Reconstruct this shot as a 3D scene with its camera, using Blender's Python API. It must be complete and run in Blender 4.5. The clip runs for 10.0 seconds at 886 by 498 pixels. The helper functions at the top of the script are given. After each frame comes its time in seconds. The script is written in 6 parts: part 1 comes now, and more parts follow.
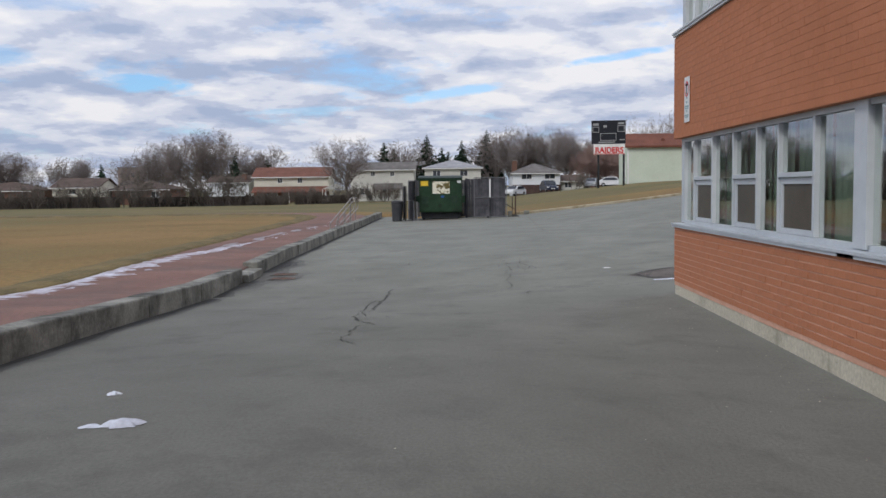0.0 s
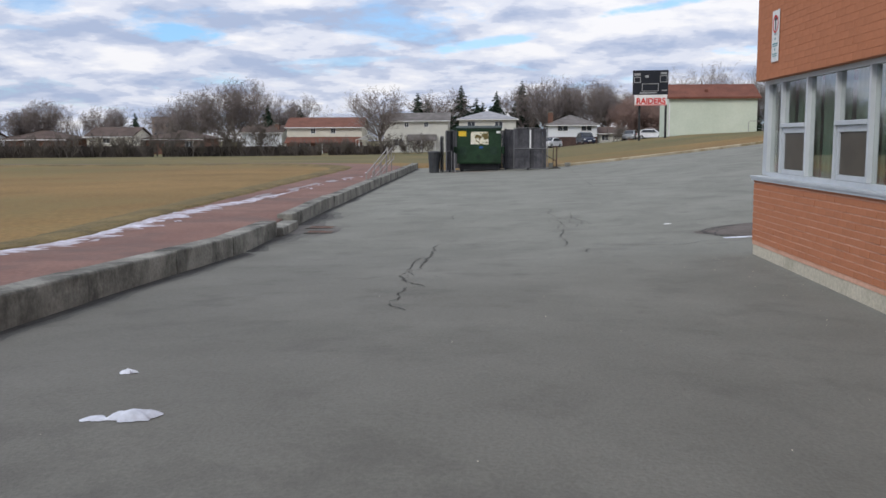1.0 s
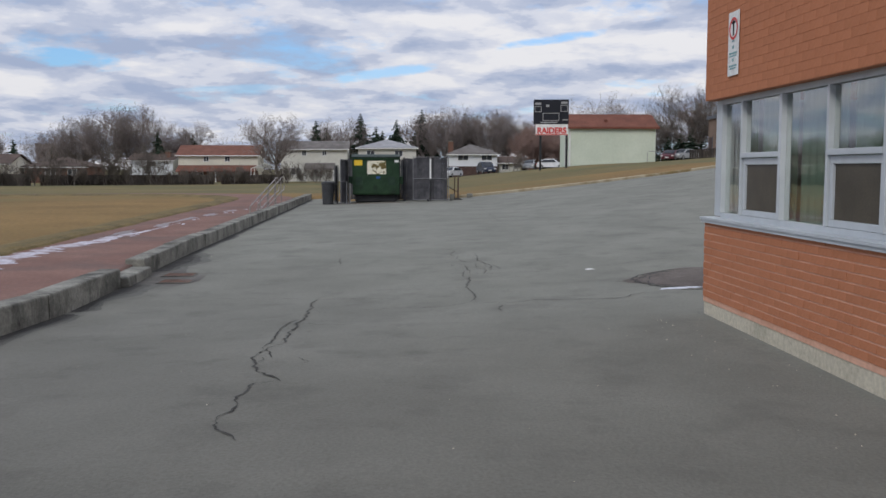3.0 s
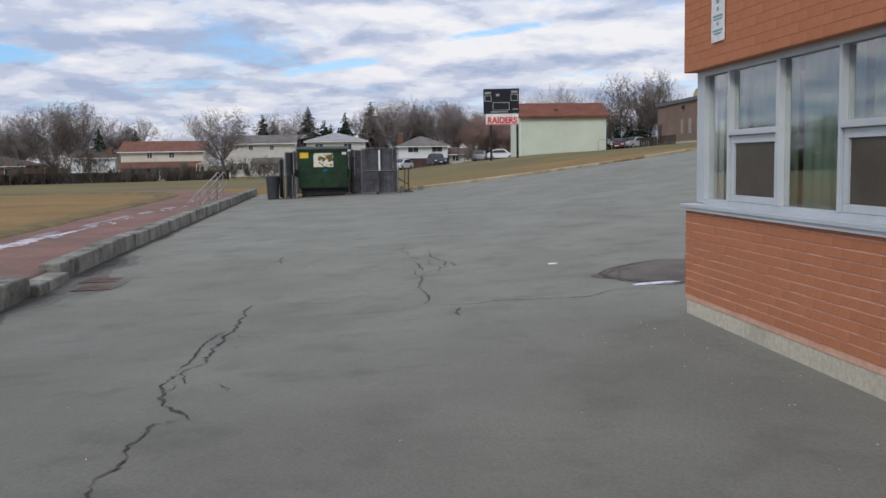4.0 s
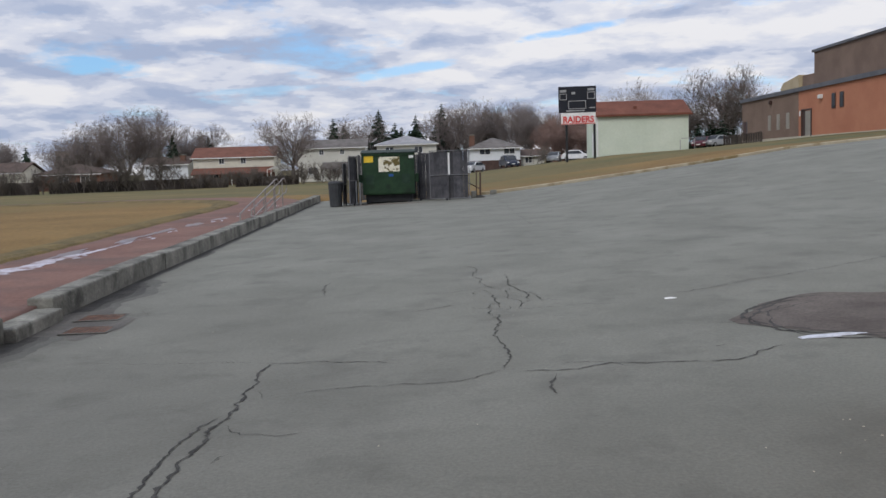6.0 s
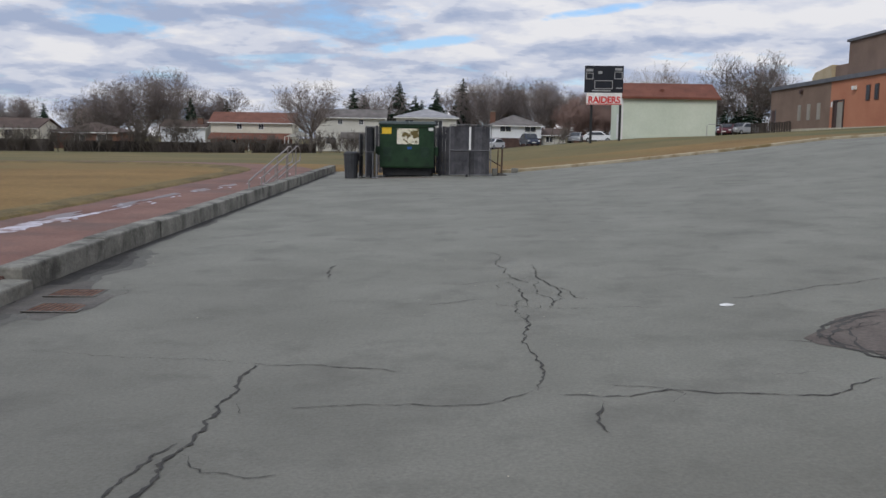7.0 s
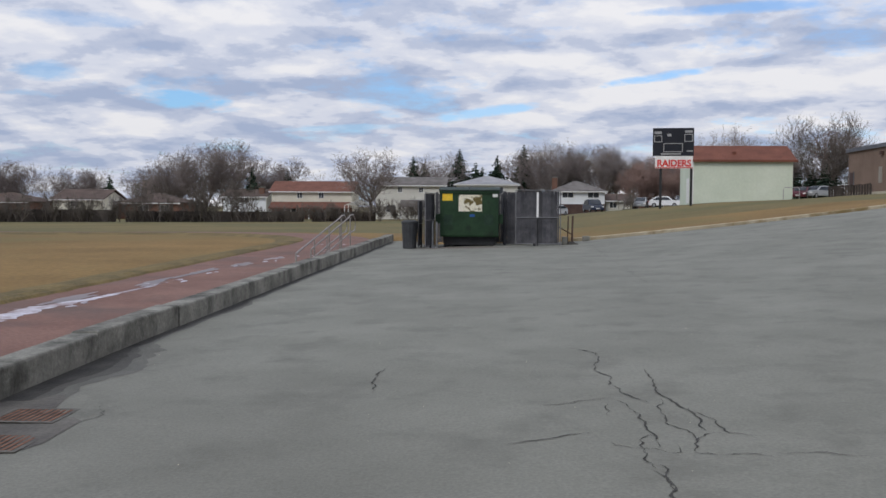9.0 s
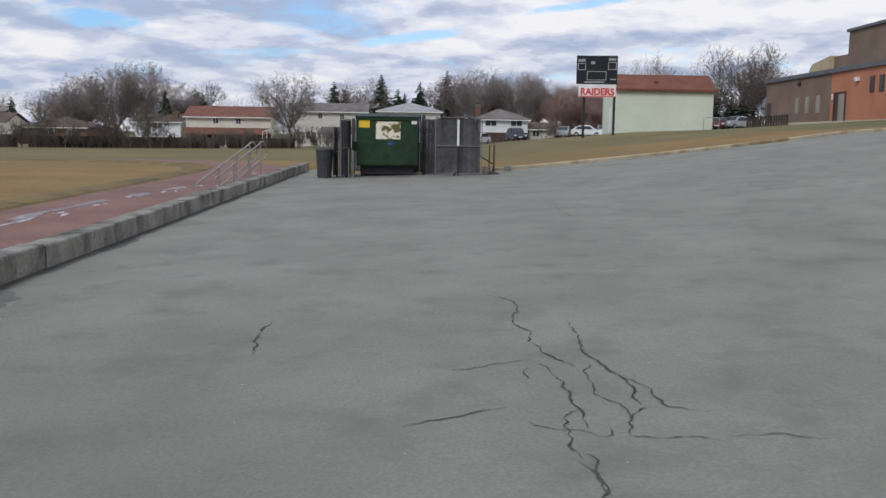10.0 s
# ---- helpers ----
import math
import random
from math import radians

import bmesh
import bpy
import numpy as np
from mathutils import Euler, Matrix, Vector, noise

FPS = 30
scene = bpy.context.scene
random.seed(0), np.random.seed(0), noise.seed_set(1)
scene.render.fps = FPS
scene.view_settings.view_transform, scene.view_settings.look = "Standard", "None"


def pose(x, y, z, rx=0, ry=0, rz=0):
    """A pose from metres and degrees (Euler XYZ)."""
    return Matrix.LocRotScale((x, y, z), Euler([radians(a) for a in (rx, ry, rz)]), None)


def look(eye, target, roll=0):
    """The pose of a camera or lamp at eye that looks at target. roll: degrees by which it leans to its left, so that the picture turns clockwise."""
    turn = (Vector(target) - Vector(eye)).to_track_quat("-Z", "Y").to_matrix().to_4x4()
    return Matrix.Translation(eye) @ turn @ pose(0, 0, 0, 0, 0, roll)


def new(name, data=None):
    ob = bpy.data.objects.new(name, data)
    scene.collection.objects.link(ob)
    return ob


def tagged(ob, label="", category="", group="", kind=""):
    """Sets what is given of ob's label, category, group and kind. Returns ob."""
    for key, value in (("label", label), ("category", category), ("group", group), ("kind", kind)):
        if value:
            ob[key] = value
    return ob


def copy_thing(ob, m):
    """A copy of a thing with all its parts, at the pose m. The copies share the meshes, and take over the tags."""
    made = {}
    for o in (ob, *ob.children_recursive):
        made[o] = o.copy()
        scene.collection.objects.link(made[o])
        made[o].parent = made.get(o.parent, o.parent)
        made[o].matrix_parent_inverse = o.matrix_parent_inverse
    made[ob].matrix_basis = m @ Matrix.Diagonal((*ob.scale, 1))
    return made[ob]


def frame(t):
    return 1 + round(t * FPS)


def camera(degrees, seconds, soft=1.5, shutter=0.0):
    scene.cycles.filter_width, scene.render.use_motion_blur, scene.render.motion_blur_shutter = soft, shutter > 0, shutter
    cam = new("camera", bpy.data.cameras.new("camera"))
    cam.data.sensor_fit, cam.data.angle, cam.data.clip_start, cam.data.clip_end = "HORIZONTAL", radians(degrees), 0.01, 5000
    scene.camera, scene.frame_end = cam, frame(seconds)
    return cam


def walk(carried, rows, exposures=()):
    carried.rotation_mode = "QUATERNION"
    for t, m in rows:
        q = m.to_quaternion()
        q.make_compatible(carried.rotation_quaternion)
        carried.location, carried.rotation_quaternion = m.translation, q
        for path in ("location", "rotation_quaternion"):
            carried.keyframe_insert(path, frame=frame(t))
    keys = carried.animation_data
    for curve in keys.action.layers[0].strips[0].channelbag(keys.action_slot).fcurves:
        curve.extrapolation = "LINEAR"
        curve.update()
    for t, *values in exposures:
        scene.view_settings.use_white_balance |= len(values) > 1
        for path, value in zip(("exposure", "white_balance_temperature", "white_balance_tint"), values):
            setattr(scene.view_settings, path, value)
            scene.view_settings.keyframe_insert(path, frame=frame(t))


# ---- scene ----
cam = camera(52.0, 10.0, soft=1.5)
PATH = [
    (0, (0.26, 0.095, 1.626), (0.229, 2.091, 1.492), -0.6),
    (0.3, (0.123, 0.489, 1.603), (0.129, 2.478, 1.39), -0.6),
    (0.5, (0.047, 0.739, 1.587), (-0.012, 2.726, 1.362), -1.3),
    (0.8, (-0.027, 1.083, 1.563), (-0.138, 3.066, 1.328), -2.4),
    (1, (-0.054, 1.299, 1.556), (-0.155, 3.282, 1.318), -0.2),
    (1.3, (-0.072, 1.626, 1.56), (-0.13, 3.607, 1.293), 0.3),
    (1.5, (-0.075, 1.87, 1.569), (-0.074, 3.852, 1.298), -0.3),
    (1.8, (-0.047, 2.3, 1.592), (-0.009, 4.292, 1.424), -2.5),
    (2, (-0.013, 2.609, 1.599), (0.056, 4.598, 1.399), -1.1),
    (3.3, (0.118, 4.499, 1.572), (0.269, 6.486, 1.401), 0.8),
    (3.5, (0.14, 4.75, 1.558), (0.361, 6.73, 1.383), 1.8),
    (3.8, (0.18, 5.112, 1.533), (0.419, 7.083, 1.294), 1.1),
    (4, (0.207, 5.374, 1.52), (0.427, 7.352, 1.327), -1.0),
    (4.3, (0.243, 5.83, 1.513), (0.403, 7.804, 1.236), -1.3),
    (4.5, (0.265, 6.146, 1.512), (0.4, 8.123, 1.245), 0.6),
    (4.8, (0.299, 6.595, 1.511), (0.429, 8.567, 1.206), 0.6),
    (5, (0.322, 6.888, 1.511), (0.444, 8.865, 1.239), -1.1),
    (5.2, (0.347, 7.186, 1.514), (0.435, 9.176, 1.333), -1.6),
    (6.3, (0.453, 8.835, 1.565), (0.497, 10.825, 1.375), -1.8),
    (6.5, (0.457, 9.113, 1.568), (0.473, 11.1, 1.343), -1.5),
    (6.8, (0.425, 9.514, 1.547), (0.444, 11.505, 1.36), -0.0),
    (7, (0.394, 9.788, 1.525), (0.424, 11.773, 1.287), 0.9),
    (7.3, (0.375, 10.235, 1.504), (0.308, 12.214, 1.225), -0.4),
    (7.5, (0.364, 10.548, 1.495), (0.253, 12.531, 1.264), -1.6),
    (7.8, (0.322, 11.018, 1.479), (0.163, 13.001, 1.272), -0.2),
    (8, (0.285, 11.319, 1.466), (0.128, 13.304, 1.277), 0.2),
    (8.3, (0.237, 11.733, 1.449), (0.1, 13.716, 1.228), 0.3),
    (8.5, (0.225, 11.984, 1.444), (0.009, 13.962, 1.244), -1.1),
    (8.8, (0.226, 12.335, 1.485), (0.052, 14.315, 1.266), -0.6),
    (9, (0.228, 12.569, 1.512), (0.124, 14.565, 1.419), 0.3),
    (9.3, (0.242, 12.943, 1.519), (0.221, 14.936, 1.347), 0.9),
    (9.5, (0.267, 13.196, 1.519), (0.294, 15.178, 1.255), -0.4),
    (9.8, (0.336, 13.562, 1.517), (0.39, 15.547, 1.28), -0.2),
    (10, (0.394, 13.801, 1.515), (0.46, 15.785, 1.266), 0.8),
]
walk(cam, [(t, look(eye, target, roll)) for t, eye, target, roll in PATH],
     exposures=[(0, -0.05), (1, 0.1), (1.5, 0.2), (2, -0.15), (3.5, -0.12), (4, -0.02), (4.5, 0.05), (5, 0.1), (6.5, -0.18), (7, -0.16), (7.5, -0.05), (8, -0.17), (8.5, -0.17), (9, -0.12), (9.5, -0.1), (10, 0.0)])

# ---------------------------------------------------------------- light
SUN_EL, SUN_AZ = 38.0, 215.0      # elevation, and compass turn from +y towards +x
world = bpy.data.worlds.new("world")
scene.world = world
world.use_nodes = True


def build_sky():
    """Broken stratocumulus under a clear sky: the clear sky mixed with a deck of cloud."""
    nt = world.node_tree
    nt.nodes.clear()
    n, l = nt.nodes.new, nt.links.new
    out, bg = n("ShaderNodeOutputWorld"), n("ShaderNodeBackground")
    sky = n("ShaderNodeTexSky")
    sky.sky_type, sky.sun_disc = 'NISHITA', False
    sky.sun_elevation, sky.sun_rotation = radians(SUN_EL), radians(SUN_AZ)
    sky.air_density, sky.dust_density = 1.0, 0.6
    clear = n("ShaderNodeMix")
    clear.data_type, clear.blend_type = 'RGBA', 'MULTIPLY'
    clear.inputs["Factor"].default_value = 1.0
    l(sky.outputs[0], clear.inputs["A"])
    clear.inputs["B"].default_value = (0.082, 0.115, 0.155, 1)
    coord, sep = n("ShaderNodeTexCoord"), n("ShaderNodeSeparateXYZ")
    l(coord.outputs["Generated"], sep.inputs[0])

    def op(kind, a, b=None, clamp=False):
        m = n("ShaderNodeMath")
        m.operation, m.use_clamp = kind, clamp
        for i, v in enumerate((a, b)):
            if v is None:
                continue
            if isinstance(v, (int, float)):
                m.inputs[i].default_value = v
            else:
                l(v, m.inputs[i])
        return m.outputs[0]
    up = op('MAXIMUM', sep.outputs[2], 0.0)
    az = op('ARCTAN2', sep.outputs[0], sep.outputs[1])

    def deck(rise):
        """Plan position on the cloud deck of the sight line, tilted up by rise."""
        far = op('DIVIDE', 1.0, op('ADD', up, 0.19 + rise))
        comb = n("ShaderNodeCombineXYZ")
        l(op('MULTIPLY', op('SINE', az), far), comb.inputs[0]), l(op('MULTIPLY', op('COSINE', az), far), comb.inputs[1])
        comb.inputs[2].default_value = SKY_SEED
        return comb.outputs[0]
    here, above = deck(0.0), deck(0.014)

    def fbm(scale, detail, rough, dist, shift, at=None):
        mp, t = n("ShaderNodeMapping"), n("ShaderNodeTexNoise")
        mp.inputs["Location"].default_value = shift
        l(at or here, mp.inputs["Vector"]), l(mp.outputs[0], t.inputs["Vector"])
        t.inputs["Scale"].default_value, t.inputs["Detail"].default_value = scale, detail
        t.inputs["Roughness"].default_value, t.inputs["Distortion"].default_value = rough, dist
        return t.outputs["Fac"]

    def ramp(v, stops):
        r = n("ShaderNodeValToRGB")
        r.color_ramp.interpolation = 'EASE'
        while len(r.color_ramp.elements) < len(stops):
            r.color_ramp.elements.new(0.5)
        for e, (p, c) in zip(r.color_ramp.elements, stops):
            e.position, e.color = p, (*c, 1)
        l(v, r.inputs[0])
        return r.outputs[0]

    def oval(a0, e0, wa, we, ragged, tilt=0.0):
        """1 inside an oval patch of sky with a ragged edge, 0 outside."""
        qa = op('DIVIDE', op('SUBTRACT', az, a0), wa)
        qe = op('DIVIDE', op('SUBTRACT', op('SUBTRACT', up, e0), op('MULTIPLY', op('SUBTRACT', az, a0), tilt)), we)
        return op('SUBTRACT', 1.25, op('ADD', op('ADD', op('MULTIPLY', qa, qa), op('MULTIPLY', qe, qe)), op('MULTIPLY', op('SUBTRACT', edge, 0.5), ragged)), True)
    edge = fbm(9.0, 7, 0.6, 0.1, (4, 9, 0))
    wide = fbm(1.7, 4, 0.5, 0.2, (7, 2, 0))
    gap = op('MULTIPLY', op('MAXIMUM', op('SUBTRACT', 0.455, op('ADD', op('MULTIPLY', edge, 0.4), op('MULTIPLY', wide, 0.6))), 0.0), 5.0)
    for a0, e0, wa, we, tilt, amount in GAPS:
        gap = op('MAXIMUM', gap, op('MULTIPLY', oval(a0, e0, wa, we, 3.2, tilt), amount))
    cover = op('SUBTRACT', 1.0, op('MULTIPLY', gap, 1.0, True), True)
    # puffs stand out of the deck: bright where the cloud ends upward, grey below
    puffs = op('ADD', op('MULTIPLY', fbm(3.4, 7, 0.5, 0.2, (3.1, 1.7, 0.4)), 0.8), op('MULTIPLY', fbm(10.0, 4, 0.55, 0.0, (0.4, 6.1, 2.0)), 0.2))
    puffs_up = op('ADD', op('MULTIPLY', fbm(3.4, 7, 0.5, 0.2, (3.1, 1.7, 0.4), above), 0.8), op('MULTIPLY', fbm(10.0, 4, 0.55, 0.0, (0.4, 6.1, 2.0), above), 0.2))
    body = op('ADD', op('MULTIPLY', op('SUBTRACT', puffs, puffs_up), 0.36), op('ADD', op('MULTIPLY', puffs, 0.36), op('MULTIPLY', wide, 0.40)))
    body = op('ADD', body, 0.116)
    # cloud is whiter to the east, bluer and darker to the west
    body = op('ADD', body, op('MULTIPLY', op('MAXIMUM', op('MINIMUM', az, 0.6), -0.6), 0.052))
    # brighter heaps of cumulus with flat grey undersides: bearing, height, half width, half height
    for a0, e0, wa, we, tilt in HEAPS:
        body = op('ADD', body, op('MULTIPLY', oval(a0, e0, wa, we, 3.0, tilt), 0.055))
        body = op('SUBTRACT', body, op('MULTIPLY', oval(a0, e0 - 1.25 * we, wa * 1.1, we * 0.6, 2.5, tilt), 0.045))
    shade = ramp(body, [(0.385, (0.43, 0.51, 0.70)), (0.455, (0.56, 0.62, 0.78)), (0.510, (0.74, 0.775, 0.89)), (0.615, (0.93, 0.93, 0.97))])
    lift = n("ShaderNodeMix")
    lift.data_type, lift.blend_type = 'RGBA', 'MULTIPLY'
    lift.inputs["Factor"].default_value = 1.0
    l(shade, lift.inputs["A"])
    gain = op('ADD', op('MULTIPLY', up, 0.45), CLOUD)
    cg = n("ShaderNodeCombineXYZ")
    for i in range(3):
        l(gain, cg.inputs[i])
    l(cg.outputs[0], lift.inputs["B"])
    low = op('SUBTRACT', 1.0, op('MULTIPLY', up, 14.0), True)
    cov = op('MAXIMUM', cover, op('MULTIPLY', low, 0.8))
    mix = n("ShaderNodeMix")
    mix.data_type = 'RGBA'
    l(cov, mix.inputs["Factor"]), l(clear.outputs["Result"], mix.inputs["A"]), l(lift.outputs["Result"], mix.inputs["B"])
    l(mix.outputs["Result"], bg.inputs[0]), l(bg.outputs[0], out.inputs[0])
    bg.inputs[1].default_value = 1.0


HEAPS = [(0.125, 0.116, 0.075, 0.016, 0.10), (0.25, 0.124, 0.085, 0.018, 0.06), (0.38, 0.138, 0.09, 0.020, 0.04), (0.02, 0.090, 0.07, 0.010, 0.10),
         (0.20, 0.160, 0.13, 0.014, 0.08), (-0.14, 0.150, 0.11, 0.014, 0.02), (0.05, 0.195, 0.2, 0.016, 0.0), (-0.24, 0.200, 0.12, 0.014, 0.0), (0.40, 0.190, 0.13, 0.018, 0.0)]
# clear gaps in the deck: bearing, height, half width, half height, tilt, depth
GAPS = [(-0.324, 0.111, 0.046, 0.010, 0.0, 0.95), (-0.006, 0.103, 0.055, 0.006, 0.13, 0.75), (-0.16, 0.085, 0.07, 0.004, 0.05, 0.45),
        (0.180, 0.138, 0.065, 0.0045, 0.13, 0.8), (0.262, 0.203, 0.10, 0.006, 0.0, 0.7), (-0.463, 0.134, 0.035, 0.010, 0.0, 0.6), (-0.43, 0.185, 0.06, 0.008, 0.0, 0.45)]
SKY_SEED, CLOUD = 2.3, 0.90
build_sky()
sun = new("sun", bpy.data.lights.new("sun", 'SUN'))
sun.data.energy, sun.data.angle, sun.data.color = 1.3, radians(14), (1.0, 0.96, 0.9)
_a, _e = radians(SUN_AZ), radians(SUN_EL)
sun.matrix_world = look((60 * math.sin(_a) * math.cos(_e), 60 * math.cos(_a) * math.cos(_e), 60 * math.sin(_e)), (0, 0, 0))

# ---------------------------------------------------------------- materials


def mat(name, c1, c2, scale=4.0, rough=0.85, bump=0.15, fine=60.0, metal=0.0, spread=0.35, blotch=None, vary=0.0, grain=0.2, shift=None):
    """A worn surface: c1 and c2 mixed by coarse noise, fine grain over it, bump from both. vary: change of value from piece to piece."""
    m = bpy.data.materials.new(name)
    m.use_nodes = True
    nt = m.node_tree
    n, l = nt.nodes.new, nt.links.new
    bs = nt.nodes["Principled BSDF"]
    tc = n("ShaderNodeTexCoord")
    a, b = n("ShaderNodeTexNoise"), n("ShaderNodeTexNoise")
    for t, s, d in ((a, scale, 5), (b, fine, 3)):
        l(tc.outputs["Object"], t.inputs["Vector"])
        t.inputs["Scale"].default_value, t.inputs["Detail"].default_value, t.inputs["Roughness"].default_value = s, d, 0.6
    rp = n("ShaderNodeValToRGB")
    rp.color_ramp.elements[0].position, rp.color_ramp.elements[1].position = 0.5 - spread / 2, 0.5 + spread / 2
    rp.color_ramp.elements[0].color, rp.color_ramp.elements[1].color = (*c1, 1), (*c2, 1)
    l(a.outputs["Fac"], rp.inputs[0])
    g = n("ShaderNodeMapRange")
    g.inputs["From Min"].default_value, g.inputs["From Max"].default_value = 0.25, 0.75
    g.inputs["To Min"].default_value, g.inputs["To Max"].default_value = 1 - grain, 1 + grain
    l(b.outputs["Fac"], g.inputs["Value"])
    mul = n("ShaderNodeMix")
    mul.data_type, mul.blend_type = 'RGBA', 'MULTIPLY'
    mul.inputs["Factor"].default_value = 1.0
    cc = n("ShaderNodeCombineXYZ")
    val = g.outputs["Result"]
    if vary:
        oi, ge, mr, mm = n("ShaderNodeObjectInfo"), n("ShaderNodeNewGeometry"), n("ShaderNodeMapRange"), n("ShaderNodeMath")
        ad, fr = n("ShaderNodeMath"), n("ShaderNodeMath")
        ad.operation, fr.operation, mm.operation = 'ADD', 'FRACT', 'MULTIPLY'
        l(oi.outputs["Random"], ad.inputs[0]), l(ge.outputs["Random Per Island"], ad.inputs[1]), l(ad.outputs[0], fr.inputs[0])
        mr.inputs["To Min"].default_value, mr.inputs["To Max"].default_value = 1 - vary, 1 + vary
        l(fr.outputs[0], mr.inputs["Value"]), l(val, mm.inputs[0]), l(mr.outputs["Result"], mm.inputs[1])
        val = mm.outputs[0]
    for i in range(3):
        l(val, cc.inputs[i])
    l(rp.outputs[0], mul.inputs["A"]), l(cc.outputs[0], mul.inputs["B"])
    col = mul.outputs["Result"]
    if blotch:
        bc, bscale, lo, hi = blotch
        c = n("ShaderNodeTexNoise")
        l(tc.outputs["Object"], c.inputs["Vector"])
        c.inputs["Scale"].default_value, c.inputs["Detail"].default_value, c.inputs["Roughness"].default_value = bscale, 6, 0.65
        r2 = n("ShaderNodeMapRange")
        r2.inputs["From Min"].default_value, r2.inputs["From Max"].default_value = lo, hi
        l(c.outputs["Fac"], r2.inputs["Value"])
        mx = n("ShaderNodeMix")
        mx.data_type = 'RGBA'
        l(r2.outputs["Result"], mx.inputs["Factor"]), l(col, mx.inputs["A"])
        mx.inputs["B"].default_value = (*bc, 1)
        col = mx.outputs["Result"]
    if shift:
        # colour factor fac below ya, fading out to yb along 2x + y plus noise
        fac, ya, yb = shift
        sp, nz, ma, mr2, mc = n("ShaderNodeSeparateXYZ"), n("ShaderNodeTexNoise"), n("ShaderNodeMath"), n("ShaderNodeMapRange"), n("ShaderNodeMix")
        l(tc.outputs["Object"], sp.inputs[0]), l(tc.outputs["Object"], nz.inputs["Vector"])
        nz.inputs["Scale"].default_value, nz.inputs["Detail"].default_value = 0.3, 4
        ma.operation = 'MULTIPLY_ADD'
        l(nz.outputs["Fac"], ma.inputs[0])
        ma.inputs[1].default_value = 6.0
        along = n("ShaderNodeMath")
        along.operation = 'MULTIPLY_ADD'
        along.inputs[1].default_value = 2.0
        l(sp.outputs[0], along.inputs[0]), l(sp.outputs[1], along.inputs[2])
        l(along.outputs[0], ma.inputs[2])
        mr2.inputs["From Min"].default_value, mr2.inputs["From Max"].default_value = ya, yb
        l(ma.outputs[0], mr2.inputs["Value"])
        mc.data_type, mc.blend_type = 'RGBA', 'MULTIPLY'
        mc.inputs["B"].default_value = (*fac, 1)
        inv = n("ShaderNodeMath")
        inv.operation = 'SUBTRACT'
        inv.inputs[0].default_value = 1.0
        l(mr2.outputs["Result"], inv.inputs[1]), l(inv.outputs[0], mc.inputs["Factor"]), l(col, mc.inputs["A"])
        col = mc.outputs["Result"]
    l(col, bs.inputs["Base Color"])
    bs.inputs["Roughness"].default_value, bs.inputs["Metallic"].default_value = rough, metal
    bs.inputs["Specular IOR Level"].default_value = 0.3
    if bump:
        ad2, bp = n("ShaderNodeMath"), n("ShaderNodeBump")
        ad2.operation = 'ADD'
        l(a.outputs["Fac"], ad2.inputs[0]), l(b.outputs["Fac"], ad2.inputs[1])
        l(ad2.outputs[0], bp.inputs["Height"])
        bp.inputs["Strength"].default_value, bp.inputs["Distance"].default_value = bump, 0.02
        l(bp.outputs[0], bs.inputs["Normal"])
    return m


def glass_mat(name, tint=(0.9, 0.95, 0.93)):
    m = bpy.data.materials.new(name)
    m.use_nodes = True
    bs = m.node_tree.nodes["Principled BSDF"]
    bs.inputs["Base Color"].default_value = (*tint, 1)
    bs.inputs["Transmission Weight"].default_value, bs.inputs["Roughness"].default_value, bs.inputs["IOR"].default_value = 1.0, 0.02, 2.05
    return m


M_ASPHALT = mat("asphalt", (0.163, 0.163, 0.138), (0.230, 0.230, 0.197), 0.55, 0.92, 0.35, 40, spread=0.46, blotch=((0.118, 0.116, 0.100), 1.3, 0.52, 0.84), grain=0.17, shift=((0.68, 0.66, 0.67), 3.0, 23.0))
M_DAMP = mat("damp_dirt", (0.022, 0.021, 0.019), (0.058, 0.054, 0.048), 2.0, 0.85, 0.4, 30)
M_CRACK = mat("crack_fill", (0.035, 0.034, 0.031), (0.08, 0.077, 0.07), 3, 0.95, 0.2, 40)
M_GRASS = mat("dormant_grass", (0.165, 0.100, 0.033), (0.245, 0.155, 0.054), 0.2, 0.95, 0.6, 9, blotch=((0.125, 0.108, 0.040), 0.05, 0.47, 0.66), grain=0.3)
M_LAWN = mat("dull_greenish_lawn", (0.120, 0.098, 0.038), (0.185, 0.140, 0.056), 0.15, 0.95, 0.6, 9, blotch=((0.098, 0.098, 0.040), 0.06, 0.44, 0.62), grain=0.3)
M_TRACK = mat("red_cinder", (0.158, 0.079, 0.059), (0.222, 0.122, 0.094), 0.6, 0.8, 0.5, 18, blotch=((0.118, 0.078, 0.066), 0.45, 0.48, 0.68), grain=0.25)
M_SNOW = mat("old_snow", (0.50, 0.52, 0.58), (0.72, 0.74, 0.80), 2.5, 0.6, 0.5, 14, grain=0.25)
M_SLUSH = mat("dirty_slush", (0.40, 0.375, 0.41), (0.60, 0.58, 0.64), 2.5, 0.6, 0.5, 10, grain=0.25, blotch=((0.21, 0.125, 0.105), 2.4, 0.46, 0.64))
M_CONC = mat("weathered_concrete", (0.118, 0.115, 0.098), (0.295, 0.288, 0.25), 1.3, 0.9, 0.45, 20, spread=0.4, blotch=((0.055, 0.054, 0.046), 1.2, 0.48, 0.66), vary=0.04, grain=0.25)
M_CONC_PALE = mat("pale_concrete", (0.44, 0.40, 0.31), (0.57, 0.52, 0.41), 1.2, 0.9, 0.35, 25, blotch=((0.28, 0.26, 0.19), 1.5, 0.55, 0.72))
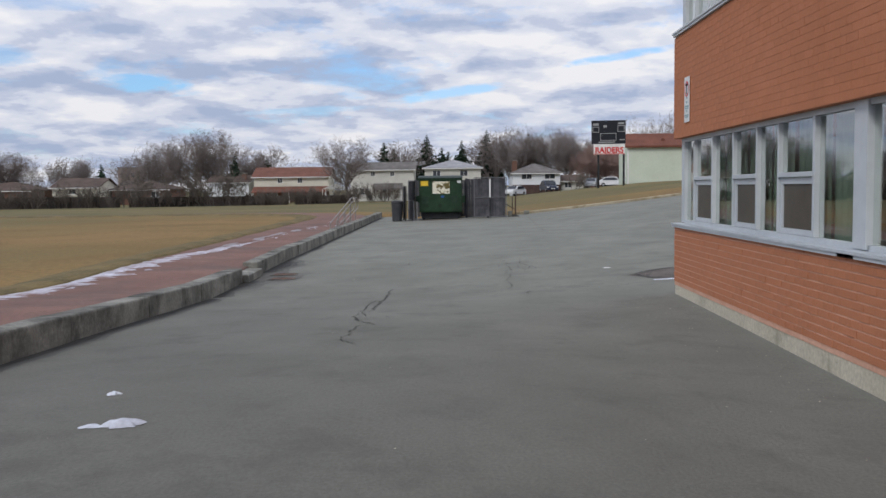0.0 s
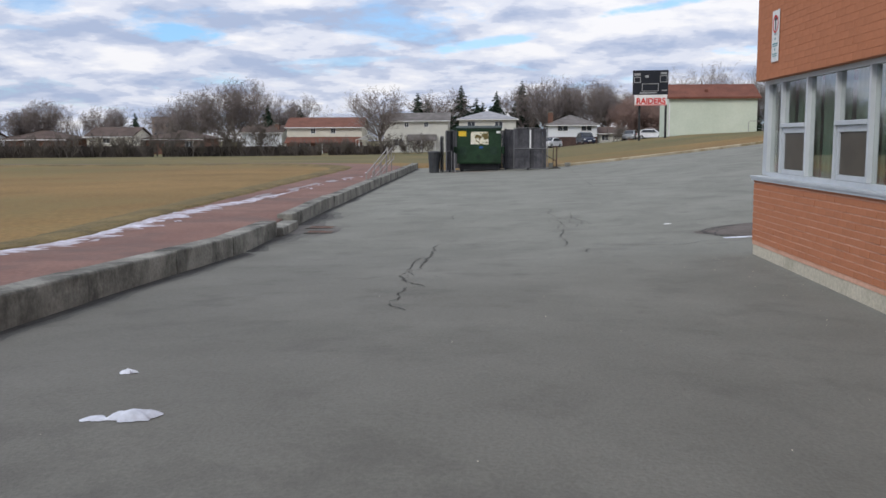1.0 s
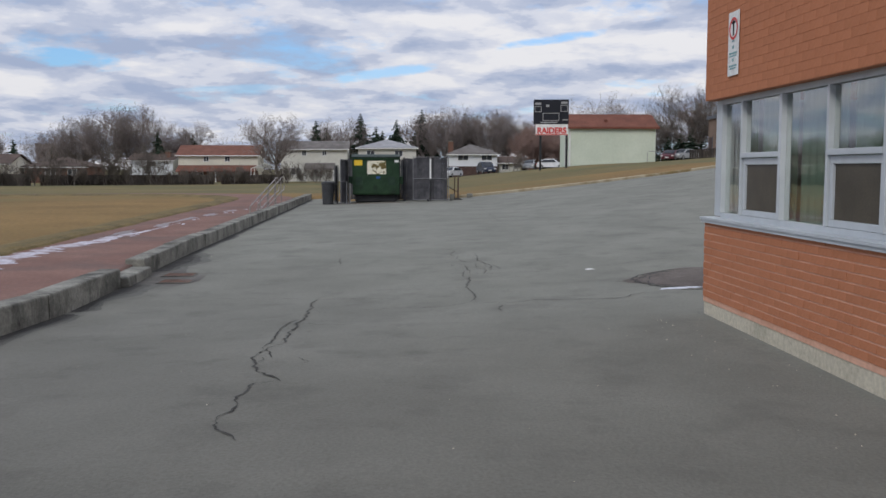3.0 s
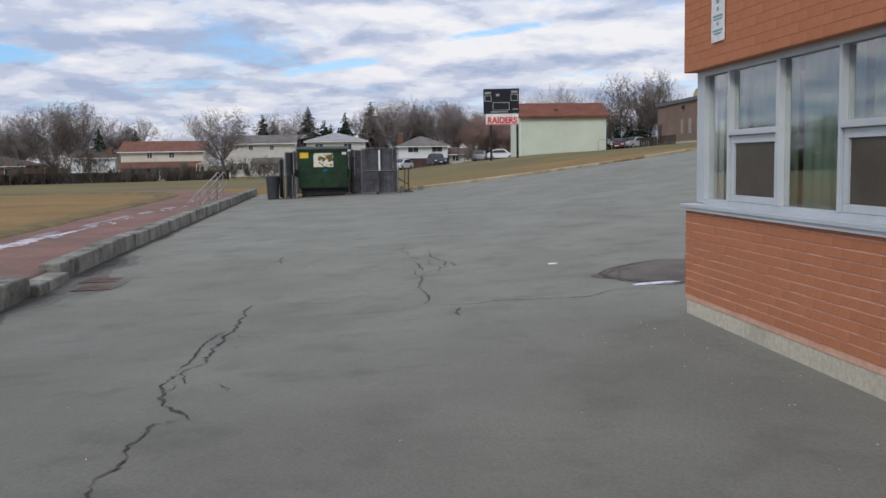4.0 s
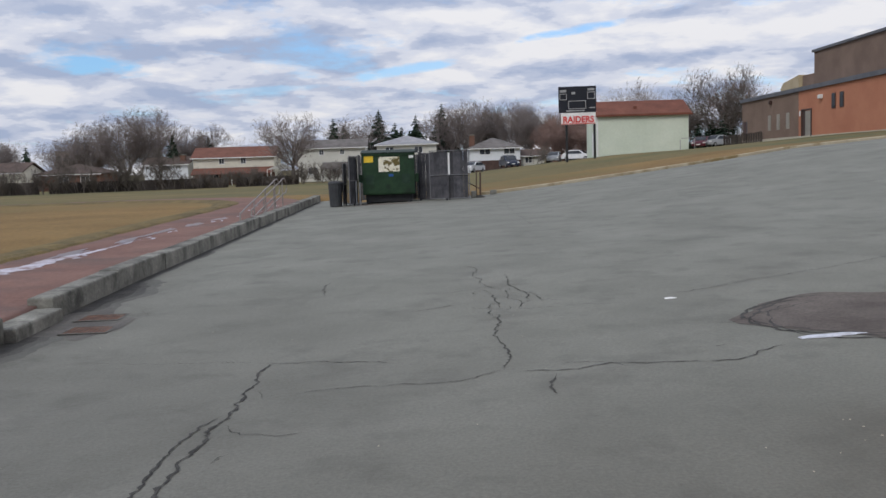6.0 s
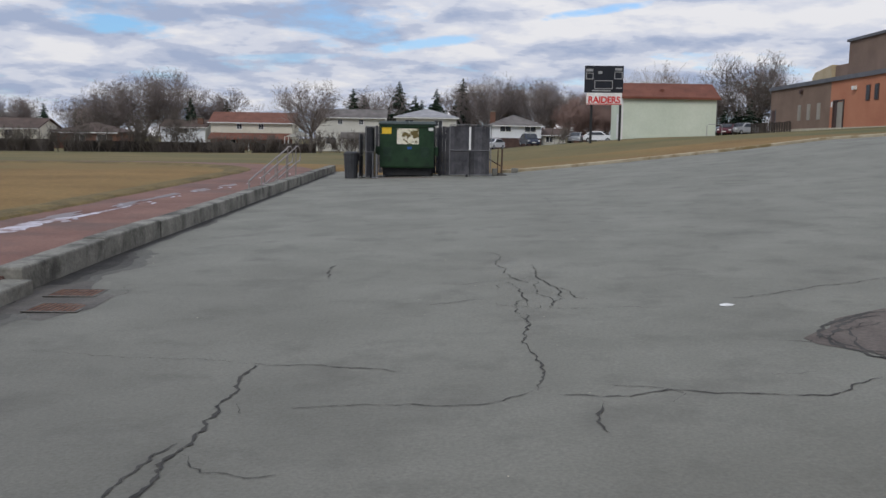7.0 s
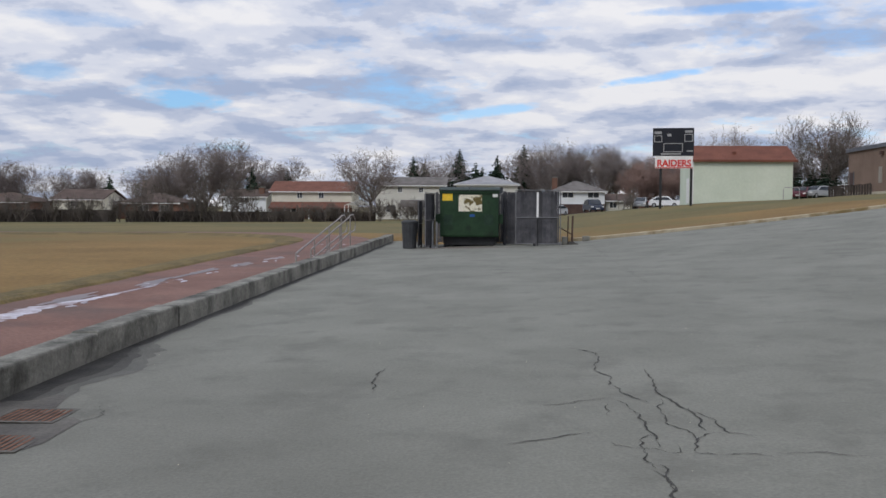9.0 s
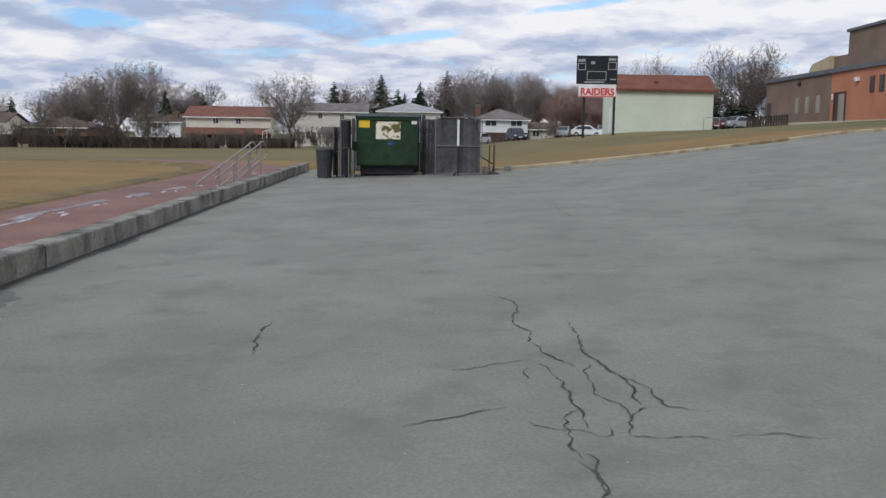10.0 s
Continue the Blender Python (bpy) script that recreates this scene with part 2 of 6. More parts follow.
M_BRICK = mat("orange_brick", (0.41, 0.158, 0.076), (0.485, 0.192, 0.098), 0.9, 0.9, 0.2, 30, vary=0.04, grain=0.06)
M_MORTAR = mat("mortar", (0.56, 0.31, 0.21), (0.66, 0.39, 0.28), 2, 0.95, 0.2, 20, grain=0.1)
M_MORTAR_RED = mat("red_tinted_mortar", (0.39, 0.165, 0.09), (0.46, 0.20, 0.115), 2, 0.95, 0.2, 20, grain=0.1)
M_BRICK_FAR = mat("brick_orange_far", (0.42, 0.17, 0.10), (0.50, 0.22, 0.13), 0.4, 0.9, 0.2, 12)
M_BRICK_BROWN = mat("brick_brown_far", (0.18, 0.125, 0.095), (0.24, 0.17, 0.13), 0.4, 0.9, 0.2, 12)
M_ALU = mat("painted_aluminium", (0.45, 0.48, 0.50), (0.53, 0.56, 0.58), 0.8, 0.45, 0.0, 8, grain=0.05)
M_GLASS = glass_mat("window_glass")
M_ROOM = mat("plaster_room", (0.24, 0.30, 0.26), (0.31, 0.37, 0.32), 1, 0.9, 0.1, 20)
M_CURTAIN = mat("curtain", (0.215, 0.32, 0.255), (0.27, 0.385, 0.31), 2, 0.9, 0.1, 8, grain=0.06)
M_ROOFING = mat("flat_roofing", (0.12, 0.12, 0.12), (0.2, 0.2, 0.2), 1, 0.9, 0.2, 20)
M_GREEN = mat("green_steel", (0.009, 0.030, 0.012), (0.018, 0.050, 0.021), 1.6, 0.55, 0.15, 25, blotch=((0.010, 0.017, 0.011), 1.3, 0.53, 0.70))
M_BLACK = mat("black_plastic", (0.012, 0.013, 0.014), (0.03, 0.03, 0.032), 2, 0.55, 0.1, 30)
M_BIN = mat("dark_grey_plastic", (0.035, 0.037, 0.04), (0.06, 0.062, 0.065), 2, 0.6, 0.1, 30)
M_WOOD = mat("grey_weathered_wood", (0.04, 0.04, 0.046), (0.098, 0.096, 0.102), 2.5, 0.9, 0.4, 40, vary=0.3)
M_GALV = mat("galvanised_steel", (0.26, 0.26, 0.26), (0.38, 0.38, 0.38), 3, 0.55, 0.05, 20, metal=0.3, grain=0.1)
M_RUST = mat("rusty_iron", (0.06, 0.04, 0.031), (0.105, 0.066, 0.051), 5, 0.85, 0.4, 30)
M_YELLOW = mat("yellow_label", (0.72, 0.46, 0.03), (0.8, 0.55, 0.05), 2, 0.6, 0.05, 20)
M_WHITE = mat("white_paint", (0.66, 0.66, 0.64), (0.8, 0.8, 0.78), 2, 0.6, 0.1, 25)
M_POSTER = mat("printed_poster", (0.7, 0.66, 0.5), (0.75, 0.72, 0.6), 2, 0.5, 0.02, 25, blotch=((0.13, 0.10, 0.03), 3.2, 0.50, 0.56))
M_BLUE = mat("blue_label", (0.02, 0.08, 0.25), (0.03, 0.1, 0.3), 2, 0.5, 0.02, 25)
M_RED = mat("red_paint", (0.55, 0.03, 0.03), (0.66, 0.06, 0.05), 2, 0.6, 0.05, 25)
M_SCORE = mat("scoreboard_black", (0.008, 0.009, 0.014), (0.016, 0.018, 0.026), 1, 0.5, 0.05, 20)
M_SHED = mat("pale_mint_siding", (0.55, 0.61, 0.50), (0.63, 0.68, 0.57), 0.4, 0.8, 0.05, 5, grain=0.05)
M_SHEDROOF = mat("red_brown_shingle", (0.13, 0.05, 0.035), (0.19, 0.075, 0.05), 0.8, 0.9, 0.4, 12)
M_ROOF_RED = mat("rust_shingle", (0.13, 0.058, 0.042), (0.19, 0.085, 0.06), 0.8, 0.9, 0.4, 6)
M_ROOF_GREY = mat("grey_shingle", (0.11, 0.10, 0.092), (0.18, 0.165, 0.155), 0.8, 0.9, 0.4, 8)
M_ROOF_LIGHT = mat("light_grey_shingle", (0.25, 0.25, 0.26), (0.34, 0.34, 0.35), 0.8, 0.9, 0.4, 10)
M_ROOF_DARK = mat("dark_brown_shingle", (0.07, 0.05, 0.042), (0.12, 0.085, 0.07), 0.8, 0.9, 0.4, 10)
M_CREAM = mat("cream_siding", (0.60, 0.57, 0.48), (0.70, 0.67, 0.57), 0.5, 0.8, 0.1, 6, grain=0.06)
M_BEIGE = mat("beige_siding", (0.53, 0.52, 0.47), (0.62, 0.61, 0.55), 0.5, 0.8, 0.1, 6, grain=0.06)
M_WSIDING = mat("white_siding", (0.66, 0.69, 0.71), (0.76, 0.78, 0.80), 0.5, 0.8, 0.1, 6, grain=0.05)
M_HBRICK = mat("house_brick", (0.13, 0.07, 0.05), (0.2, 0.11, 0.08), 0.5, 0.9, 0.2, 15)
M_PANE = mat("dark_window_pane", (0.03, 0.035, 0.04), (0.06, 0.065, 0.075), 0.6, 0.08, 0.0, 20)
M_BARK = mat("bark", (0.075, 0.06, 0.052), (0.13, 0.108, 0.095), 1.2, 0.95, 0.3, 20)
M_TWIG = mat("bare_twigs", (0.175, 0.148, 0.138), (0.265, 0.228, 0.212), 0.5, 0.95, 0.0, 6)
M_TWIG_DARK = mat("dark_bare_twigs", (0.115, 0.098, 0.088), (0.185, 0.158, 0.144), 0.5, 0.95, 0.0, 6)
M_TWIG_RED = mat("reddish_twigs", (0.21, 0.14, 0.118), (0.29, 0.20, 0.17), 0.5, 0.95, 0.0, 6)
M_NEEDLE = mat("spruce_needles", (0.014, 0.028, 0.018), (0.032, 0.056, 0.033), 0.7, 0.95, 0.0, 10)
M_SHRUB = mat("winter_shrub", (0.10, 0.086, 0.075), (0.19, 0.165, 0.142), 0.4, 0.95, 0.0, 6)
M_FENCE = mat("dark_board_fence", (0.05, 0.042, 0.038), (0.11, 0.092, 0.08), 0.4, 0.95, 0.2, 6, vary=0.3)
M_TYRE = mat("tyre_rubber", (0.012, 0.012, 0.012), (0.025, 0.025, 0.025), 4, 0.85, 0.1, 30)

# ---------------------------------------------------------------- mesh helpers


def box(bm, x0, x1, y0, y1, z0, z1, bevel=0.0):
    r = bmesh.ops.create_cube(bm, size=1.0, matrix=Matrix.LocRotScale(((x0 + x1) / 2, (y0 + y1) / 2, (z0 + z1) / 2), None, (abs(x1 - x0), abs(y1 - y0), abs(z1 - z0))))
    if bevel:
        es = list({e for v in r["verts"] for e in v.link_edges})
        bmesh.ops.bevel(bm, geom=es, offset=bevel, segments=2, affect='EDGES', profile=0.6)
    return bm


def boxed(*boxes, bevel=0.0):
    bm = bmesh.new()
    for b in boxes:
        box(bm, *b, bevel=bevel)
    return bm


def tube(bm, pts, r, sides=8, r1=None):
    """A round bar along points."""
    rings = []
    pts = [Vector(p) for p in pts]
    for i, p in enumerate(pts):
        d = (pts[min(i + 1, len(pts) - 1)] - pts[max(i - 1, 0)]).normalized()
        a = d.orthogonal().normalized() if abs(d.z) > 0.99 else d.cross(Vector((0, 0, 1))).normalized()
        b = d.cross(a)
        rr = r if r1 is None else r + (r1 - r) * i / (len(pts) - 1)
        rings.append([bm.verts.new(p + (a * math.cos(k * 2 * math.pi / sides) + b * math.sin(k * 2 * math.pi / sides)) * rr) for k in range(sides)])
    for u, v in zip(rings, rings[1:]):
        for k in range(sides):
            bm.faces.new((u[k], u[(k + 1) % sides], v[(k + 1) % sides], v[k]))
    bm.faces.new(rings[0][::-1])
    bm.faces.new(rings[-1])
    return bm


def prism(bm, pts, axis_from, axis_to, axis="y"):
    """A closed outline of 2D points drawn out along an axis."""
    def at(p, s):
        return (s, p[0], p[1]) if axis == "x" else (p[0], s, p[1]) if axis == "y" else (p[0], p[1], s)
    u = [bm.verts.new(at(p, axis_from)) for p in pts]
    v = [bm.verts.new(at(p, axis_to)) for p in pts]
    n = len(pts)
    for k in range(n):
        bm.faces.new((u[k], u[(k + 1) % n], v[(k + 1) % n], v[k]))
    bm.faces.new(u[::-1])
    bm.faces.new(v)
    return bm


def mesh_of(name, bm, material):
    bmesh.ops.recalc_face_normals(bm, faces=bm.faces[:])
    me = bpy.data.meshes.new(name)
    bm.to_mesh(me)
    bm.free()
    me.materials.append(material)
    return me


def part(name, bm, material, parent, label=""):
    ob = new(name, mesh_of(name, bm, material))
    ob.parent = parent
    return tagged(ob, label)


def raw_part(name, verts, faces, material, parent, label=""):
    me = bpy.data.meshes.new(name)
    me.from_pydata(verts, [], faces)
    me.materials.append(material)
    ob = new(name, me)
    ob.parent = parent
    return tagged(ob, label)


def thing(name, label, category, at=(0, 0, 0), turn=0.0, group=""):
    ob = new(name)
    ob.empty_display_size = 0.2
    ob.matrix_world = pose(*at, 0, 0, turn)
    return tagged(ob, label, category, group)


def structure(name, bm, material, label, category):
    ob = new(name, mesh_of(name, bm, material))
    return tagged(ob, label, category, kind="structure")

# ---------------------------------------------------------------- land


def sstep(a, b, v):
    v = min(1.0, max(0.0, (v - a) / (b - a)))
    return v * v * (3 - 2 * v)


def yard(x, y):
    """Height of the paved yard: it climbs to the east and dips at the drain."""
    u = x - 3.6
    if u < 0:
        z = 0.03 * u
    else:
        z = (0.09 * u + 0.0012 * u * u) if u < 15 else 1.62 + 0.07 * (min(u, 60) - 15)
        z *= 0.3 + 0.7 * sstep(14, 46, y)
    z += 0.005 * max(0.0, min(y, 55) - 14)
    z += 0.03 * (16 - max(6.0, min(16.0, y))) * (1 - sstep(-1, 3.6, x))
    z -= 0.011 * (14 - max(2.0, min(14.0, y))) * sstep(1, 3.6, x)
    z -= 0.1 * math.exp(-((x + 1) ** 2 + (y - 16.5) ** 2) / 18)
    return z


CURB_X = -4.10      # yard side of the long kerb wall


def curb_top(y):
    return yard(CURB_X, min(y, 55)) + 0.30


def field(x, y):
    """Height of the sports field and track."""
    z = curb_top(y) - 0.13 - 0.10 * sstep(-9, -25, x)
    return z - 0.006 * max(0.0, min(y, 140) - 50)


def bank(x, y):
    """Height of the grass beyond the yard."""
    z = yard(x, y) + 0.010 * max(0.0, min(y, 85) - 55) * (1 - sstep(13, 25, x)) - 0.015 * max(0.0, min(y, 150) - 85)
    return z + 0.05


def yard_end(x):
    """How far the paving reaches, where the kerb and the grass bank begin."""
    return 48.6 + 0.22 * max(0.0, x - 4) + 4.6 * (1 - sstep(-3.3, -2.3, x))


def land(x, y):
    w = sstep(CURB_X - 0.4, 6, x) if y > 52 else (1.0 if x > CURB_X - 0.15 else 0.0)
    z = field(x, y) * (1 - w) + bank(x, y) * w
    if CURB_X - 0.2 < x < 62 and y < yard_end(x) + 0.1:
        z -= 0.3
    return z


def grid(name, xs, ys, height, material, label, category, keep=None):
    idx, verts, faces = {}, [], []
    for j, y in enumerate(ys):
        for i, x in enumerate(xs):
            idx[i, j] = len(verts)
            verts.append((x, y, height(x, y)))
    for j in range(len(ys) - 1):
        for i in range(len(xs) - 1):
            if keep is None or keep((xs[i] + xs[i + 1]) / 2, (ys[j] + ys[j + 1]) / 2):
                faces.append((idx[i, j], idx[i + 1, j], idx[i + 1, j + 1], idx[i, j + 1]))
    me = bpy.data.meshes.new(name)
    me.from_pydata(verts, [], faces)
    me.materials.append(material)
    for p in me.polygons:
        p.use_smooth = True
    ob = new(name, me)
    return tagged(ob, label, category, kind="structure")


def steps(*runs):
    out = []
    for a, b, s in runs:
        k = max(1, round((b - a) / s))
        out += [a + (b - a) * i / k for i in range(k)]
    return out + [runs[-1][1]]


gx = steps((-1500, -200, 130), (-200, -30, 10), (-30, CURB_X - 0.24, 1.6), (CURB_X - 0.24, CURB_X - 0.14, 0.1), (CURB_X - 0.14, 30, 1.5), (30, 70, 4), (70, 200, 13), (200, 1500, 130))
gy = steps((-400, -40, 40), (-40, 52, 2), (52, 70, 1.5), (70, 160, 6), (160, 400, 24), (400, 2500, 210))
ground = grid("ground", gx, gy, land, M_GRASS, "flat field of straw-coloured dormant grass", "grass")
ground.data.materials.append(M_LAWN)
for face in ground.data.polygons:
    if face.center.y > 61:
        face.material_index = 1         # unmown lawn beyond the track, still a little green

ax = steps((CURB_X, 20, 0.6), (20, 62, 3))
ay = steps((-40, 0, 2), (0, 30, 0.6), (30, 48, 1.0))


def paved():
    """The yard's asphalt: rows of cells up to the slanting far kerb."""
    verts, faces = [], []
    rows = ay + [None]
    for r in rows:
        for x in ax:
            y = yard_end(x) if r is None else r
            verts.append((x, y, yard(x, y)))
    w = len(ax)
    for j in range(len(rows) - 1):
        for i in range(w - 1):
            faces.append((j * w + i, j * w + i + 1, (j + 1) * w + i + 1, (j + 1) * w + i))
    me = bpy.data.meshes.new("pavement")
    me.from_pydata(verts, [], faces)
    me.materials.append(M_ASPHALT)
    for p in me.polygons:
        p.use_smooth = True
    ob = new("pavement", me)
    return tagged(ob, "worn grey asphalt school yard with cracks", "pavement", kind="structure")


pavement = paved()


FIELD_X, BEND_Y = -7.3, 46.5      # edge of the turf beside the track, and where it turns west


def turf_edge(u):
    """Plan point of the turf's edge: u below 0 is metres along the straight, 0 to 1 the bend, past 1 metres west."""
    if u <= 0:
        return FIELD_X, BEND_Y + u
    if u <= 1:
        a = u * math.pi / 2
        return FIELD_X - 13.5 + 13.5 * math.cos(a), BEND_Y + 11.5 * math.sin(a)
    return FIELD_X - 13.5 - (u - 1), BEND_Y + 11.5


def outer_edge(u):
    """The track's other edge: along the kerb, then round a wider bend."""
    if u <= 0:
        return CURB_X - 0.30, BEND_Y + u
    if u <= 1:
        a = u * math.pi / 2
        return FIELD_X - 13.5 + 16.35 * math.cos(a) ** 0.8, BEND_Y + 15.0 * math.sin(a)
    return FIELD_X - 13.5 - (u - 1), BEND_Y + 15.0


def track():
    """A cinder track: a straight beside the kerb wall, then a bend to the west."""
    bm = bmesh.new()
    prev = None
    for u in steps((-86, 0, 1.0), (0, 1, 0.04), (1, 60, 4)):
        a, b = turf_edge(u), outer_edge(u)
        row = []
        for i in range(6):
            f = i / 5
            x, y = a[0] + (b[0] - a[0]) * f, a[1] + (b[1] - a[1]) * f
            if i == 0:
                x += 0.18 * noise.noise((x * 0.35, y * 0.35, 3.0))
            row.append(bm.verts.new((x, y, field(x, y) + (0.03 if u < 0 else 0.045))))
        # loose cinder spilling against the back of the kerb
        for dx, dz in ((0.09, -0.01), (0.19, -0.42)) if u <= 0 else ((0.05, -0.02), (0.1, -0.15)):
            row.append(bm.verts.new((b[0] + dx, b[1], row[5].co.z + dz)))
        if prev:
            for i in range(7):
                bm.faces.new((prev[i], prev[i + 1], row[i + 1], row[i]))
        prev = row
    ob = structure("running_track", bm, M_TRACK, "damp red cinder running track beside the field", "track")
    for p in ob.data.polygons:
        p.use_smooth = True
    return ob


track()


def verge():
    """The ragged raised edge of the turf along the track."""
    bm, prev = bmesh.new(), None
    rng = random.Random(2)
    for u in steps((-76, 0, 0.25), (0, 1, 0.015), (1, 50, 1.0)):
        x0, y0 = turf_edge(u)
        ang = min(1.0, max(0.0, u)) * math.pi / 2
        nx, ny = math.cos(ang), math.sin(ang)
        wob = 0.16 * noise.noise((u * 0.5, 1.0, 0)) + 0.06 * noise.noise((u * 2.1, 4.0, 0))
        row = []
        for d, dz in ((0.30, 0.028), (0.24, 0.06 + rng.uniform(0, 0.02)), (0.05, 0.085 + rng.uniform(0, 0.025)), (-0.35, 0.075), (-0.9, -0.01)):
            x, y = x0 + (d + wob) * nx, y0 + (d + wob) * ny
            row.append(bm.verts.new((x, y, field(x, y) + dz)))
        if prev:
            for k in range(4):
                bm.faces.new((prev[k], prev[k + 1], row[k + 1], row[k]))
        prev = row
    structure("verge", bm, M_VERGE, "ragged brown turf edge along the track", "grass")


M_VERGE = mat("dead_turf_edge", (0.10, 0.078, 0.034), (0.19, 0.138, 0.055), 0.9, 0.95, 0.8, 14, grain=0.35)
verge()

# ---------------------------------------------------------------- kerbs


def kerb_wall():
    """Long kerb of cast concrete blocks, with one low block where it is broken."""
    wall = thing("kerb_wall", "stained concrete kerb wall between asphalt yard and track", "kerb", (CURB_X, 0, 0))
    wall["kind"] = "structure"
    rng = random.Random(4)
    y = -34.0
    while y < 53:
        low = 18.35 < y < 19.6
        ln = 1.38 if low else (2.6 if not 16.4 < y < 18.3 else 18.4 - y)
        if not low and y < 18.4 < y + ln:
            ln = 18.4 - y
        if ln < 0.2:
            y = 18.4
            continue
        y0, y1 = y + 0.008, min(y + ln, 53) - 0.008
        za, zb = yard(CURB_X, y0) - 0.15, curb_top((y0 + y1) / 2) + rng.uniform(-0.012, 0.012) - (0.14 if low else 0)
        bm = bmesh.new()
        box(bm, -0.32, rng.uniform(-0.012, 0.012) + (0.12 if low else 0), y0, y1, za, zb)
        for v in bm.verts:
            if v.co.z > zb - 0.01:
                v.co.z += (curb_top(v.co.y) - curb_top((y0 + y1) / 2))
        bmesh.ops.bevel(bm, geom=[e for e in bm.edges if all(v.co.z > zb - 0.2 for v in e.verts)], offset=0.028, segments=2, affect='EDGES', profile=0.5)
        part("concrete_block", bm, M_CONC, wall)
        y += ln


kerb_wall()


M_KERB = mat("dirty_kerb_concrete", (0.33, 0.28, 0.19), (0.46, 0.40, 0.29), 0.6, 0.9, 0.4, 20, spread=0.3, blotch=((0.20, 0.145, 0.065), 0.35, 0.50, 0.58))


def far_kerb():
    bm = bmesh.new()
    prev = None
    for x in steps((3.4, 60, 1.5)):
        y, z = yard_end(x), yard(x, yard_end(x))
        row = [bm.verts.new((x, y + dy, z + dz)) for dy, dz in ((-0.02, -0.2), (-0.02, 0.11), (0.01, 0.13), (0.22, 0.13), (0.24, -0.2))]
        if prev:
            for k in range(4):
                bm.faces.new((prev[k], prev[k + 1], row[k + 1], row[k]))
        prev = row
    structure("kerb", bm, M_KERB, "low pale concrete kerb along the grass bank", "kerb")


far_kerb()

# ---------------------------------------------------------------- cracks and marks on the yard


def ribbon(line, width, seed, rough=0.05):
    """A ragged crack along a line of plan points, lying on the asphalt."""
    rng = random.Random(seed)
    pts = [Vector((*p, 0)) for p in line]
    fine = []
    for a, b in zip(pts, pts[1:]):
        k = max(2, int((b - a).length / 0.05))
        for i in range(k):
            fine.append(a.lerp(b, i / k))
    fine.append(pts[-1])
    side = 0.0
    bm, prev = bmesh.new(), None
    for i, p in enumerate(fine):
        d = (fine[min(i + 1, len(fine) - 1)] - fine[max(i - 1, 0)]).normalized()
        n = Vector((-d.y, d.x, 0))
        side = side * 0.72 + rng.uniform(-1, 1) * rough * 0.48
        taper = min(1.0, (i + 0.6) / 4, (len(fine) - i - 0.4) / 4)
        w = 0.47 * width * taper * rng.uniform(0.15, 1.7) / 2
        c = p + n * side
        row = [bm.verts.new((q.x, q.y, yard(q.x, q.y) + 0.006)) for q in (c - n * w, c + n * w)]
        if prev:
            bm.faces.new((prev[0], prev[1], row[1], row[0]))
        prev = row
    return bm


M_RUST_RED = mat("orange_rusty_grating", (0.105, 0.050, 0.032), (0.20, 0.10, 0.062), 6, 0.85, 0.4, 30, grain=0.3)
M_REDDIRT = mat("reddish_mud", (0.13, 0.095, 0.08), (0.20, 0.165, 0.145), 2.5, 0.85, 0.3, 30, grain=0.3)
M_PATCH = mat("brownish_dirt", (0.088, 0.072, 0.062), (0.150, 0.128, 0.112), 1.5, 0.85, 0.4, 30, grain=0.3)
M_SILT = mat("dark_silt", (0.075, 0.068, 0.06), (0.135, 0.125, 0.108), 1.8, 0.75, 0.3, 30, grain=0.25)
crack_seed = [100]


def crack(width, *line):
    crack_seed[0] += 1
    part("crack", ribbon(line, width, crack_seed[0]), M_CRACK, pavement)


# the long crack that wanders towards the school, and its branches
crack(0.050, (-0.95, 16.66), (-0.93, 16.2), (-0.91, 15.8), (-0.91, 15.4), (-0.93, 15.05), (-0.97, 14.62), (-0.94, 14.22), (-0.95, 13.8), (-0.94, 13.1), (-0.96, 12.8))
crack(0.034, (-0.97, 14.7), (-1.06, 14.45), (-1.08, 14.0), (-1.11, 13.54), (-1.08, 12.84), (-1.07, 12.46))
crack(0.042, (-1.07, 12.46), (-1.1, 12.15), (-1.09, 11.92), (-1.03, 11.66), (-1.01, 11.45), (-0.91, 11.15), (-0.8, 10.95), (-0.73, 10.8))
crack(0.030, (-0.77, 10.84), (-0.84, 10.78), (-0.92, 10.75), (-0.93, 10.5), (-0.95, 10.24), (-0.96, 9.93), (-0.97, 9.7), (-0.94, 9.4), (-0.8, 9.1))
crack(0.026, (-0.96, 12.79), (-1.03, 12.51), (-1.03, 12.16), (-0.98, 11.93), (-0.9, 11.95))
crack(0.022, (-1.0, 11.98), (-1.02, 11.71))
crack(0.024, (-0.73, 11.89), (-0.65, 11.76), (-0.6, 11.65), (-0.67, 11.57))
crack(0.018, (-0.9, 14.5), (-0.72, 14.19), (-0.61, 14.15), (-0.5, 14.06), (-0.28, 14.11))
crack(0.020, (-0.70, 13.72), (-0.76, 13.64), (-0.79, 13.5))
crack(0.018, (-0.90, 15.6), (-0.78, 15.35), (-0.70, 15.36))
